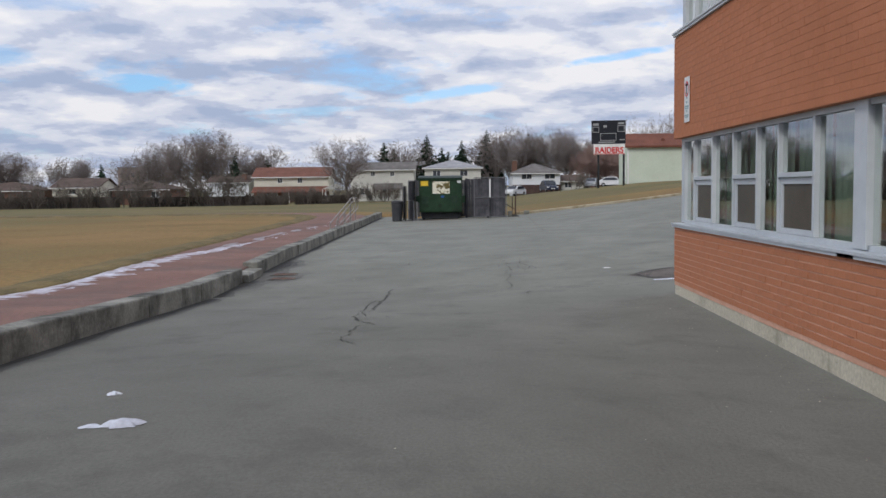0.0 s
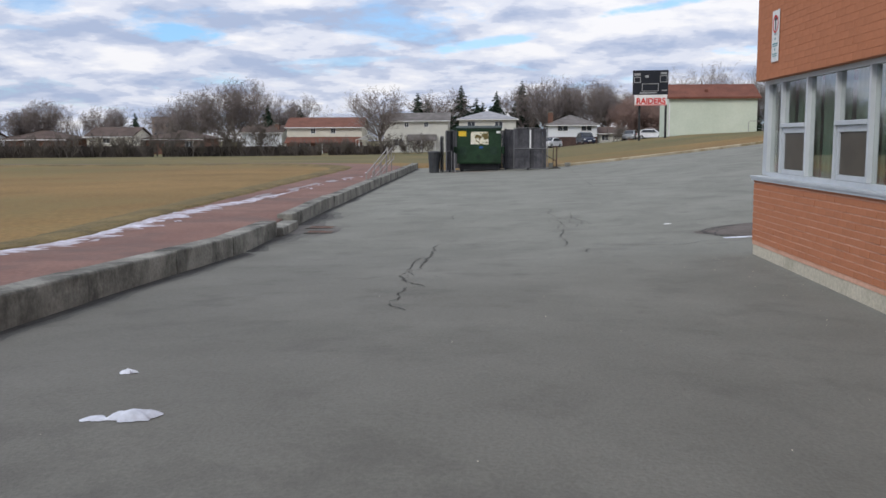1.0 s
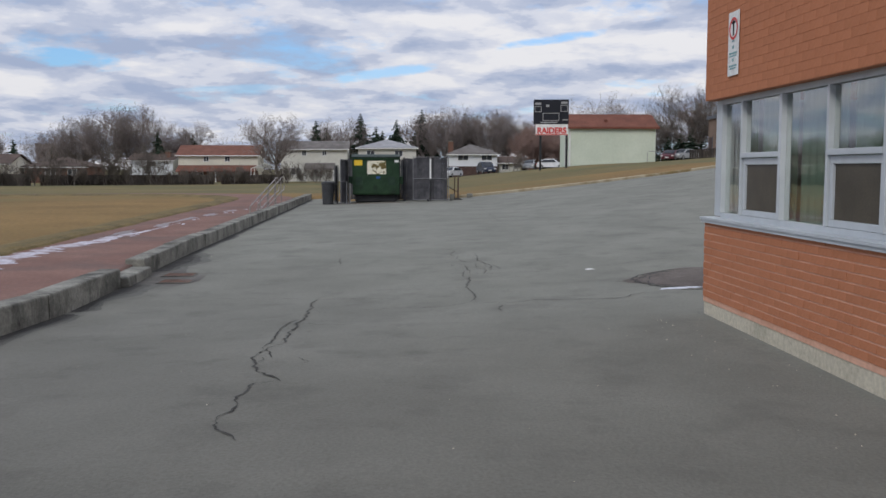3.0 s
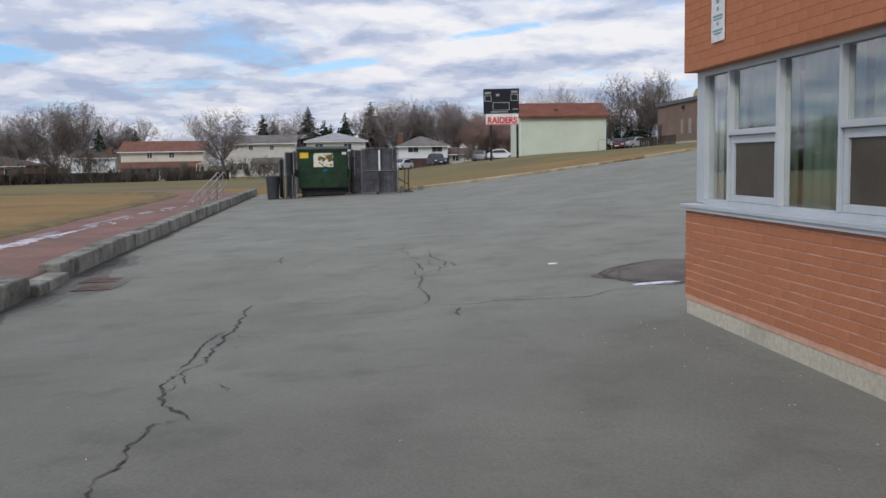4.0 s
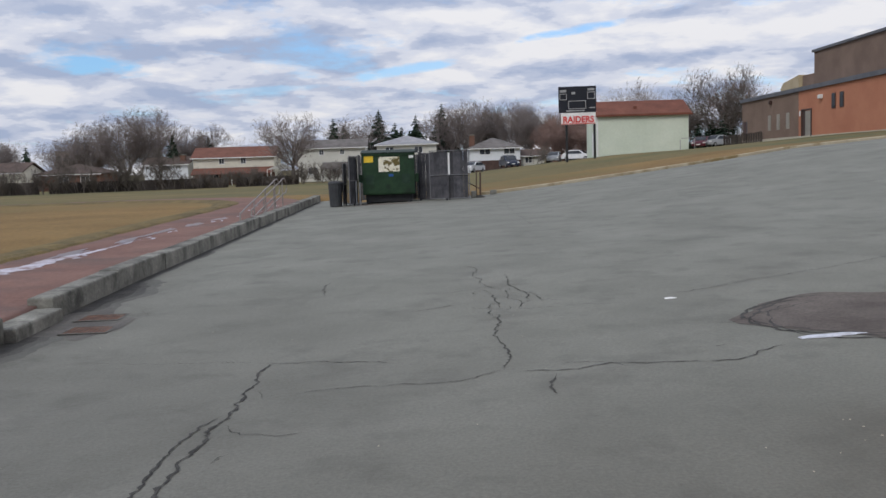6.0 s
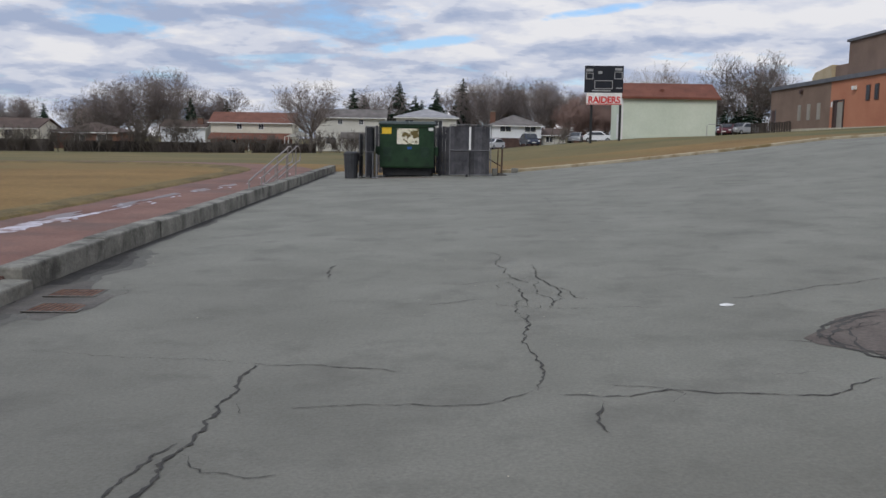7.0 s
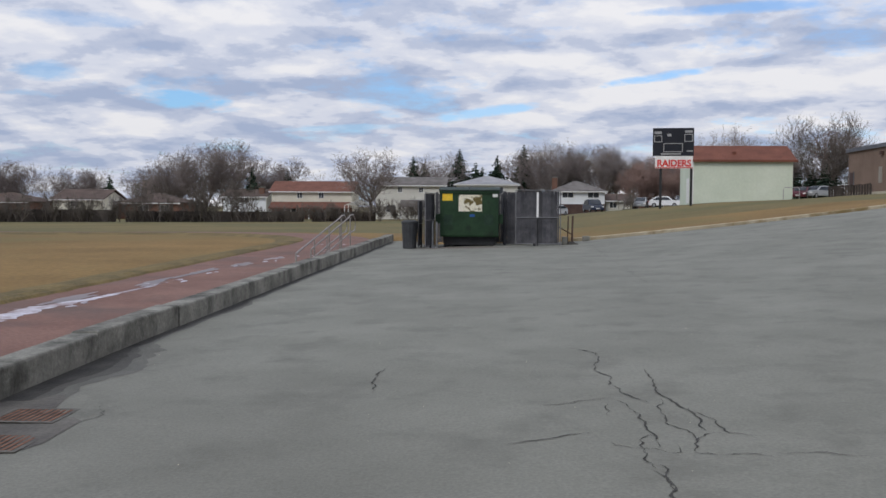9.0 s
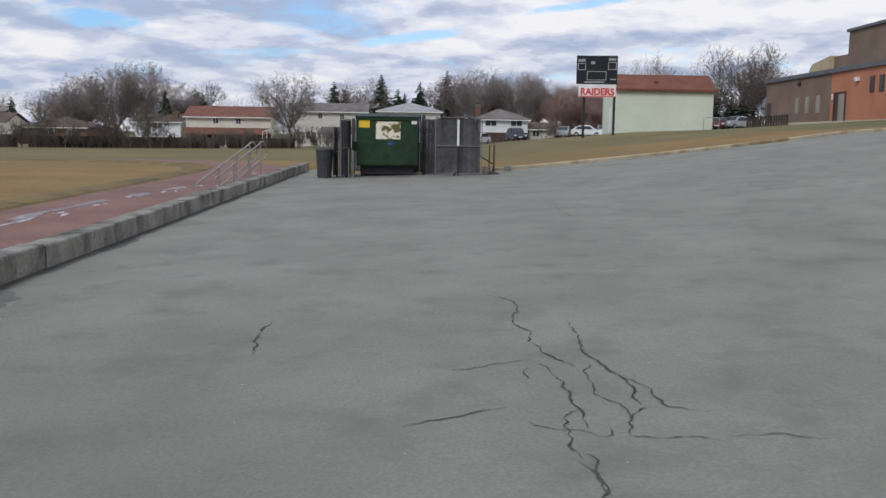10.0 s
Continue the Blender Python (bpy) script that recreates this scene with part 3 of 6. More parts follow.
# cracks across the yard
crack(0.026, (-1.02, 16.69), (-0.82, 16.64), (-0.57, 16.62), (-0.18, 16.5), (0.2, 16.35))
crack(0.012, (-2.87, 17.18), (-2.03, 16.94), (-1.38, 16.87), (-1.02, 16.69))
crack(0.018, (-0.57, 15.38), (-0.26, 15.46), (0.1, 15.47), (0.51, 15.41), (0.83, 15.45), (1.12, 15.68))
crack(0.030, (1.12, 15.68), (1.25, 16.11), (1.27, 16.45), (1.19, 16.84), (1.14, 17.2), (1.21, 17.55), (1.32, 17.91), (1.28, 18.2))
crack(0.026, (1.2, 15.6), (1.37, 15.55), (1.72, 15.46), (2.0, 15.59), (2.37, 15.47), (2.69, 15.43), (2.95, 15.38), (3.2, 15.6), (3.48, 15.75))
crack(0.016, (1.55, 15.78), (1.82, 15.73), (1.98, 15.68), (2.06, 15.52), (1.93, 15.32))
crack(0.036, (1.53, 15.39), (1.46, 15.12), (1.41, 14.74))
crack(0.022, (3.21, 16.93), (3.43, 16.8), (3.72, 17.1), (4.01, 17.29), (4.6, 17.6))
crack(0.016, (2.76, 15.89), (2.93, 15.89), (3.16, 15.91))
crack(0.022, (3.4, 18.7), (3.91, 18.93), (4.54, 19.27), (5.08, 19.47), (5.63, 19.74), (7.0, 20.5))
# the net of cracks farther on
crack(0.026, (1.12, 22.61), (1.33, 22.21), (1.35, 21.82), (1.24, 21.37), (1.33, 20.95), (1.29, 20.67), (1.35, 20.32), (1.44, 20.2), (1.5, 19.92))
crack(0.020, (0.63, 19.95), (0.79, 19.94), (1.0, 20.06), (1.25, 20.15))
crack(0.028, (1.25, 20.15), (1.33, 19.87), (1.39, 19.53), (1.39, 19.29), (1.38, 19.07), (1.39, 18.91), (1.35, 18.67))
crack(0.024, (1.38, 19.01), (1.31, 18.92), (1.27, 18.73), (1.3, 18.63), (1.26, 18.42), (1.25, 18.22))
crack(0.020, (1.62, 20.05), (1.55, 19.64), (1.54, 19.33), (1.63, 19.09), (1.64, 18.93), (1.63, 18.78))
crack(0.026, (1.71, 21.31), (1.7, 20.71), (1.69, 20.2), (1.71, 19.9), (1.77, 19.55), (1.78, 19.36), (1.74, 19.13), (1.75, 19.04))
crack(0.024, (1.73, 20.12), (1.75, 19.82), (1.82, 19.48), (1.92, 19.34), (1.92, 19.17), (1.91, 18.98), (2.02, 18.91), (2.11, 18.84))
crack(0.028, (1.91, 18.98), (1.81, 18.99), (1.74, 18.97), (1.65, 18.78), (1.58, 18.53))
crack(0.026, (1.58, 18.53), (1.65, 18.5), (1.71, 18.45), (1.88, 18.45), (2.06, 18.41))
crack(0.018, (2.1, 18.44), (2.22, 18.46), (2.4, 18.45), (2.52, 18.38), (2.67, 18.33))
crack(0.018, (1.09, 18.87), (1.11, 18.77), (1.22, 18.7), (1.34, 18.65), (1.42, 18.55), (1.48, 18.56), (1.53, 18.74))
crack(0.020, (0.34, 18.82), (0.5, 18.88), (0.63, 18.97), (0.8, 19.03), (0.99, 19.06))
crack(0.018, (1.19, 19.96), (1.13, 19.76), (1.16, 19.56))
crack(0.026, (1.30, 18.3), (1.32, 18.13), (1.32, 17.99), (1.32, 17.76))
crack(0.030, (-0.83, 21.61), (-0.85, 21.29), (-0.84, 20.91), (-0.8, 20.48))
crack(0.016, (-3.1, 20.1), (-2.95, 19.8), (-3.02, 19.55))
crack(0.014, (3.91, 48.0), (3.4, 34.9), (3.24, 30.1))


def blob(cx, cy, rx, ry, seed, lift, dome, height=yard, n=36, ragged=0.3):
    """A low irregular patch."""
    rng = random.Random(seed)
    ph = [rng.uniform(0, 6.28) for _ in range(5)]
    bm, rings = bmesh.new(), []
    for s in (1.0, 0.93, 0.8, 0.6, 0.35):
        ring = []
        for k in range(n):
            a = 2 * math.pi * k / n
            r = s * (1 + ragged * (0.5 * math.sin(2 * a + ph[0]) + 0.35 * math.sin(3 * a + ph[1]) + 0.3 * math.sin(5 * a + ph[2]) + 0.2 * math.sin(9 * a + ph[3])))
            x, y = cx + rx * r * math.cos(a), cy + ry * r * math.sin(a)
            ring.append(bm.verts.new((x, y, height(x, y) + lift + dome * (1 - s ** 3) * (0.8 + 0.3 * noise.noise((x * 14, y * 14, seed))))))
        rings.append(ring)
    c = bm.verts.new((cx, cy, height(cx, cy) + lift + dome))
    for u, v in zip(rings, rings[1:]):
        for k in range(n):
            bm.faces.new((u[k], u[(k + 1) % n], v[(k + 1) % n], v[k]))
    for k in range(n):
        bm.faces.new((rings[-1][k], rings[-1][(k + 1) % n], c))
    return bm


part("sunken_patch", blob(4.85, 16.75, 1.3, 1.15, 5, 0.004, 0.0, ragged=0.2), M_PATCH, pavement, "brownish sunken repair patch")
for k in range(3):
    # broken rims of the sunken patch, one within the other
    ring = []
    for deg in range(95 + 14 * k, 300 - 18 * k, 9):
        a = math.radians(deg)
        w = 1 + 0.07 * noise.noise((deg * 0.05, k * 3.0, 1.0)) + 0.04 * noise.noise((deg * 0.2, k * 3.0, 5.0))
        ring.append((4.85 + (1.28 - 0.09 * k) * w * math.cos(a), 16.75 + (1.12 - 0.10 * k) * w * math.sin(a)))
    part("crack", ribbon(ring, 0.085 - 0.02 * k, 300 + k), M_CRACK, pavement)


def wet_foot(y0, y1, width, seed, material, lift):
    """A damp dirty strip along the foot of the kerb wall."""
    bm, prev = bmesh.new(), None
    for y in steps((y0, y1, 0.10)):
        ends = min(1.0, (y - y0) / 0.8 + 0.1, (y1 - y) / 0.8 + 0.1)
        w = 0.02 + width * ends * (0.5 + 0.7 * abs(noise.noise((y * 0.35, seed, 0))) + 0.22 * noise.noise((y * 1.5, seed, 4)) + 0.10 * noise.noise((y * 5.0, seed, 9)))
        row = [bm.verts.new((x, y, yard(x, y) + lift)) for x in (CURB_X - 0.02, CURB_X + w)]
        if prev:
            bm.faces.new((prev[0], prev[1], row[1], row[0]))
        prev = row
    part("water_stain", bm, material, pavement, "dark damp stain along the kerb")


M_MOIST = mat("drying_asphalt", (0.085, 0.083, 0.074), (0.135, 0.132, 0.116), 1.2, 0.85, 0.35, 40, spread=0.4, grain=0.2)
M_MOISTER = mat("damp_asphalt", (0.052, 0.050, 0.045), (0.092, 0.089, 0.079), 1.4, 0.85, 0.35, 40, spread=0.4, grain=0.2)
for y0, y1, width, seed in ((-20, 18.3, 0.20, 3), (17.2, 23.2, 0.50, 8), (22.4, 52, 0.15, 5)):
    wet_foot(y0 - 0.4, y1 + 0.4, width * 1.9, seed, M_MOIST, 0.0015 + 0.0003 * (seed == 8))
    wet_foot(y0 - 0.1, y1 + 0.1, width * 1.35, seed, M_MOISTER, 0.0022 + 0.0003 * (seed == 8))
    wet_foot(y0, y1, width * 0.9, seed, M_DAMP, 0.0030 + 0.0003 * (seed == 8))
part("water_stain", blob(-0.7, 45.5, 1.35, 0.42, 12, 0.0040, 0.0, ragged=0.5), M_REDDIRT, pavement, "reddish dirt washed out below the dumpster")
part("water_stain", blob(-3.6, 19.4, 0.48, 0.95, 9, 0.0038, 0.0, ragged=0.45), M_SILT, pavement, "brownish stain round the drains")


def snow_lump(cx, cy, rx, ry, seed, height, label, dome=0.05, ragged=0.4, material=None):
    ob = new("snow_patch", mesh_of("snow_patch", blob(cx, cy, rx, ry, seed, 0.004, dome, height, ragged=ragged), material or (M_SNOW if height is yard else M_SLUSH)))
    for p in ob.data.polygons:
        p.use_smooth = True
    return tagged(ob, label, "snow", "melting snow")


snow_lump(-1.88, 5.76, 0.115, 0.075, 1, yard, "small melting lump of old snow on asphalt")
snow_lump(-2.33, 6.8, 0.055, 0.03, 2, yard, "small melting lump of old snow on asphalt", 0.03)
snow_lump(-2.08, 5.75, 0.06, 0.05, 3, yard, "small melting lump of old snow on asphalt", 0.02)
snow_lump(3.95, 15.95, 0.24, 0.07, 4, yard, "strip of melting ice in the sunken patch", 0.02)
rng = random.Random(8)


def on_track(x, y):
    return field(x, y) + 0.032


def snow_line(y):
    """The line along which the last snow lies on the track."""
    return -6.95 + 0.62 * sstep(19, 24.5, y) + 0.42 * sstep(23, 30, y) + 0.7 * sstep(30, 40, y)


def snow_streak(y0, y1, width, shift, seed):
    """A long streak of melting snow, ragged at both edges."""
    bm, prev = bmesh.new(), None
    for y in steps((y0, y1, 0.10)):
        f = (y - y0) / (y1 - y0)
        taper = min(1.0, f * 6, (1 - f) * 2.2)
        c = snow_line(y) + shift + 0.10 * noise.noise((y * 0.6, seed, 0))
        wl, wr = (width * taper * max(0.05, 0.6 + 0.55 * noise.noise((y * 1.2, seed, q)) + 0.75 * noise.noise((y * 4.5, seed, q)) + 0.4 * noise.noise((y * 11, seed, q))) for q in (3.0, 8.0))
        row = [bm.verts.new((x, y, on_track(x, y) + dz)) for x, dz in ((c - wl, 0.001), (c - wl * 0.5, 0.010), (c, 0.013), (c + wr * 0.5, 0.010), (c + wr, 0.001))]
        if prev:
            for q in range(4):
                bm.faces.new((prev[q], prev[q + 1], row[q + 1], row[q]))
        prev = row
    ob = new("snow_patch", mesh_of("snow_patch", bm, M_SLUSH))
    for p in ob.data.polygons:
        p.use_smooth = True
    tagged(ob, "long ragged streak of melting snow on the red track", "snow", "melting snow")


snow_streak(11.5, 28.6, 0.58, 0.0, 1.5)
snow_streak(18.0, 29.5, 0.16, 0.02, 5.5)
snow_streak(12.0, 22.0, 0.24, -0.45, 9.5)
for k in range(30):
    y = rng.uniform(12, 46)
    snow_lump(snow_line(y) + 0.15 + rng.gauss(0, 0.25), y, rng.uniform(0.03, 0.07), rng.uniform(0.05, 0.22), 60 + k, on_track, "small ragged scrap of snow on the red track", 0.02, 0.6)
for k, (x, y) in enumerate([(-7.0, 19.6), (-6.9, 20.2), (-6.95, 18.9)]):
    snow_lump(x, y, 0.16, 0.4, 150 + k, on_track, "small ragged scrap of snow on the red track", 0.02, 0.5)


def puddle(x, y, rx, ry, seed):
    ob = new("puddle", mesh_of("puddle", blob(x, y, rx, ry, seed, 0.003, 0.0, on_track, ragged=0.5), M_WET))
    tagged(ob, "dark meltwater puddle in the red cinder", "puddle", "puddles on the track")


M_WET = mat("wet_cinder", (0.075, 0.040, 0.034), (0.11, 0.06, 0.05), 1.5, 0.3, 0.02, 20)
for k, (y, ry) in enumerate(((26.5, 1.0), (29.5, 0.9), (32.0, 1.1), (34.6, 0.8), (37.0, 0.7))):
    puddle(snow_line(y) - 0.25, y, 0.16, ry, 400 + k)


def grit():
    """Loose pale grit and scraps scattered on the asphalt."""
    rng = random.Random(41)
    vs, fs = [], []
    for k in range(170):
        if k < 70:
            x, y, s = rng.uniform(-3.8, 3.4), rng.uniform(1.5, 26), rng.uniform(0.003, 0.007)
        else:
            x, y, s = 3.5 - abs(rng.gauss(0, 0.5)), rng.uniform(3, 13.8), rng.uniform(0.003, 0.009)
        z = yard(x, y)
        b = len(vs)
        r = rng.uniform(0, 3)
        for a in (0, 1.6, 3.1, 4.7):
            vs.append((x + s * math.cos(a + r), y + s * 1.5 * math.sin(a + r), z + 0.001))
        vs.append((x, y, z + s * 0.9))
        fs += [(b + q, b + (q + 1) % 4, b + 4) for q in range(4)]
    ob = raw_part("grit", vs, fs, M_CONC_PALE, None)
    tagged(ob, "scattered pale grit and chips on asphalt", "grit", kind="stuff")


grit()
paper = new("paper_scrap", mesh_of("paper_scrap", blob(3.28, 18.41, 0.085, 0.05, 77, 0.004, 0.012, n=10), M_WHITE))
tagged(paper, "crumpled white scrap of paper on asphalt", "litter")


def drain(at):
    """Cast-iron drain grating set in the asphalt."""
    d = thing("drain_grate", "rusty cast-iron drain grating sunk in asphalt by the kerb", "drain", at, 0, "drain grates by the kerb")
    w, h = 0.56, 0.5
    part("pit", boxed((-w / 2, w / 2, -h / 2, h / 2, 0.000, 0.002)), M_CRACK, d, "dark pit")
    part("frame", boxed((-w / 2, w / 2, -h / 2, -h / 2 + 0.04, 0, 0.007), (-w / 2, w / 2, h / 2 - 0.04, h / 2, 0, 0.007), (-w / 2, -w / 2 + 0.04, -h / 2 + 0.04, h / 2 - 0.04, 0, 0.007), (w / 2 - 0.04, w / 2, -h / 2 + 0.04, h / 2 - 0.04, 0, 0.007)), M_SILT, d)
    for k in range(9):
        x = -w / 2 + 0.065 + k * 0.054
        part("bar", boxed((x - 0.013, x + 0.013, -h / 2 + 0.04, h / 2 - 0.04, 0.002, 0.0065)), M_RUST_RED, d)


for dx, dy in ((-3.38, 18.96), (-3.5, 19.77)):
    drain((dx, dy, yard(dx, dy) + 0.004))

# ---------------------------------------------------------------- school building beside the path
WX, WY = 3.58, 14.0                      # outer brick face and its far corner
SILL, HEAD, BAND = 1.03, 2.33, 3.84      # bottom of lower glazing, top of it, bottom of upper glazing
ROOF_Z = 6.9
B0, B1, BX = -22.0, WY, 22.0             # extent of the block

lower = structure("wall_lower", boxed((WX + 0.006, WX + 0.33, B0, B1 - 0.006, 0.12, SILL), (WX + 0.33, BX, B1 - 0.33, B1 - 0.006, 0.12, SILL)), M_MORTAR, "orange brick wall below the classroom windows", "wall")
upper = structure("wall_band", boxed((WX, WX + 0.30, B0, B1 + 0.06, HEAD, BAND), (WX + 0.30, BX, B1 - 0.24, B1 + 0.06, HEAD, BAND)), M_MORTAR_RED, "orange brick band between two rows of windows", "wall")
structure("wall_top", boxed((WX, WX + 0.30, B0, B1 + 0.06, BAND + 1.45, ROOF_Z), (WX + 0.30, BX, B1 - 0.24, B1 + 0.06, BAND + 1.45, ROOF_Z)), M_BRICK_FAR, "orange brick band under the flat roof", "wall")
structure("wall_plinth", boxed((WX + 0.012, WX + 0.33, B0, B1 - 0.012, -0.35, 0.17), (WX + 0.33, BX, B1 - 0.33, B1 - 0.012, -0.35, 0.17), bevel=0.01), M_CONC_PALE, "pale concrete foundation strip under brick wall", "wall")
structure("roof", boxed((WX + 0.02, BX, B0, B1 + 0.04, ROOF_Z, ROOF_Z + 0.12)), M_ROOFING, "flat roof of the school", "roof")
structure("wall_back", boxed((BX - 0.3, BX, B0, B1 - 0.35, -0.3, ROOF_Z), (WX + 0.34, BX - 0.3, B0, B0 + 0.3, -0.3, ROOF_Z)), M_BRICK_FAR, "orange brick rear wall of the school", "wall")
structure("floor", boxed((WX + 0.34, BX - 0.31, B0 + 0.31, B1 - 0.34, 0.0, 0.2)), M_ROOM, "classroom floor", "floor")
structure("ceiling", boxed((WX + 0.31, BX - 0.31, B0 + 0.31, B1 - 0.34, 2.75, 2.95)), M_ROOM, "classroom ceiling", "ceiling")
structure("wall_inner", boxed((WX + 5.5, WX + 5.65, B0 + 0.31, B1 - 0.34, 0.2, 2.75), (WX + 5.5, WX + 5.65, B0 + 0.31, B1 - 0.34, 2.95, ROOF_Z)), M_ROOM, "classroom inner wall", "wall")

GX = WX + 0.10                            # glazing line
LAYOUT = [(13.75, 13.28, 0), (13.20, 12.36, 1), (12.26, 11.44, 0), (11.36, 10.56, 1), (10.47, 9.86, 0), (9.78, 8.90, 1), (8.80, 7.99, 0)]
STEP = 6.02                               # the bay repeats along the wall


def glazing(name, z0, z1, curtains, hoppers):
    """One bay of aluminium-framed windows."""
    w = thing(name, "grey-white aluminium classroom windows with opening lower sashes", "window", (GX, 0, z0))
    w["kind"] = "structure"
    h = z1 - z0
    part("sill", boxed((-0.15, 0.03, 7.66, B1 + 0.02, -0.010, 0.016), (-0.135, 0.0, 7.66, B1 + 0.01, -0.045, -0.011)), M_ALU, w, "pale metal sill")
    part("head_rail", boxed((0.0, 0.09, 7.66, 13.788, h - 0.055, h)), M_ALU, w)
    part("bottom_rail", boxed((0.0, 0.09, 7.66, 13.788, 0.017, 0.068)), M_ALU, w)
    part("corner_post", boxed((0.0, 0.14, 13.79, B1 - 0.02, 0.029, h), bevel=0.006), M_ALU, w)
    part("pillar", boxed((-0.02, 0.12, 7.70, 7.95, 0.029, h), bevel=0.006), M_ALU, w, "wide pale metal pillar")
    grown = [(a + 0.022, b - 0.022, k) for a, b, k in LAYOUT]
    edges = [13.79] + [v for y1, y0, _ in grown for v in (y1, y0)] + [7.95]
    for k in range(0, len(edges), 2):
        a, b = edges[k], edges[k + 1]
        if a - b > 0.01:
            part("mullion", boxed((-0.012, 0.092, b, a, 0.069, h - 0.056), bevel=0.004), M_ALU, w)
    for y1, y0, kind in grown:
        if kind and hoppers:
            part("transom", boxed((-0.02, 0.088, y0, y1, 0.655, 0.705), bevel=0.006), M_ALU, w)
            s = part("hopper_sash", boxed((0.012, 0.06, y0 + 0.005, y1 - 0.005, 0.070, 0.128), (0.012, 0.06, y0 + 0.005, y1 - 0.005, 0.585, 0.65), (0.012, 0.06, y0 + 0.005, y0 + 0.06, 0.129, 0.584), (0.012, 0.06, y1 - 0.06, y1 - 0.005, 0.129, 0.584), bevel=0.004), M_ALU, w, "white opening sash")
            part("insect_screen", boxed((0.034, 0.042, y0 + 0.061, y1 - 0.061, 0.13, 0.583)), M_SCREEN, s, "dark insect screen")
            part("pane", boxed((0.04, 0.048, y0, y1, 0.706, h - 0.056)), M_GLASS, w)
        else:
            part("pane", boxed((0.04, 0.048, y0, y1, 0.069, h - 0.056)), M_GLASS, w)
        if curtains:
            bm = bmesh.new()
            n = 28
            cols = []
            for i in range(n + 1):
                y = y0 - 0.04 + (y1 - y0) * (0.99 if not kind else 0.93) * i / n
                x = 0.17 + 0.006 * math.sin(i * 1.4)
                cols.append((bm.verts.new((x, y, 0.0)), bm.verts.new((x, y, h - 0.02))))
            for a, b in zip(cols, cols[1:]):
                bm.faces.new((a[0], b[0], b[1], a[1]))
            bmesh.ops.solidify(bm, geom=bm.faces[:], thickness=0.006)
            part("curtain", bm, M_CURTAIN, w, "pale green curtain behind the glass")
    for o in w.children_recursive:
        if o.name.startswith("pane"):
            o.visible_shadow = False
    return w


M_SCREEN = mat("insect_screen", (0.06, 0.05, 0.036), (0.095, 0.08, 0.058), 2, 0.35, 0.02, 60)
low_bay = glazing("window_1", SILL + 0.015, HEAD, True, True)
for k in range(1, 5):
    c = copy_thing(low_bay, pose(GX, -STEP * k - 0.0, SILL + 0.015))
    c.name = f"window_{k + 1}"
high_bay = glazing("window_6", BAND + 0.05, BAND + 1.45, True, False)
for k in range(1, 5):
    c = copy_thing(high_bay, pose(GX, -STEP * k, BAND + 0.05))
    c.name = f"window_{k + 6}"
structure("wall_end", boxed((GX + 0.16, BX, B1 - 0.24, B1 - 0.1, SILL, HEAD), (GX + 0.16, BX, B1 - 0.24, B1 - 0.1, BAND, BAND + 1.45)), M_ALU, "pale metal panels on the end wall", "wall")


def no_smoking_sign():
    """Tall white wall sign: a red ring with a bar over a dark figure, and lines of small print."""
    s = thing("wall_sign", "tall white prohibition sign screwed to orange brick", "sign", (WX - 0.012, 13.24, 2.53))
    part("plate", boxed((-0.006, 0.0, -0.14, 0.14, 0, 0.64), bevel=0.002), M_WHITE, s)
    bm = bmesh.new()
    n = 28
    for r0, r1 in ((0.085, 0.112),):
        for k in range(n):
            a, b = 2 * math.pi * k / n, 2 * math.pi * (k + 1) / n
            bm.faces.new([bm.verts.new((-0.009, r * math.cos(t), 0.47 + r * math.sin(t))) for r, t in ((r0, a), (r1, a), (r1, b), (r0, b))])
    part("ring", bm, M_RED, s, "red ring")
    part("pictogram", boxed((-0.009, -0.0065, -0.018, 0.018, 0.40, 0.55), (-0.009, -0.0065, -0.05, 0.05, 0.52, 0.54)), M_BLACK, s)
    for z, w, h in ((0.335, 0.06, 0.02), (0.27, 0.04, 0.03), (0.215, 0.2, 0.018), (0.19, 0.18, 0.014), (0.14, 0.04, 0.03), (0.09, 0.2, 0.016), (0.065, 0.16, 0.014)):
        part("print_line", boxed((-0.009, -0.0065, -w / 2, w / 2, z, z + h)), M_TEAL, s)


M_TEAL = mat("faded_teal_print", (0.16, 0.32, 0.33), (0.22, 0.4, 0.4), 3, 0.6, 0.02, 30)
no_smoking_sign()

# ---------------------------------------------------------------- rubbish enclosure


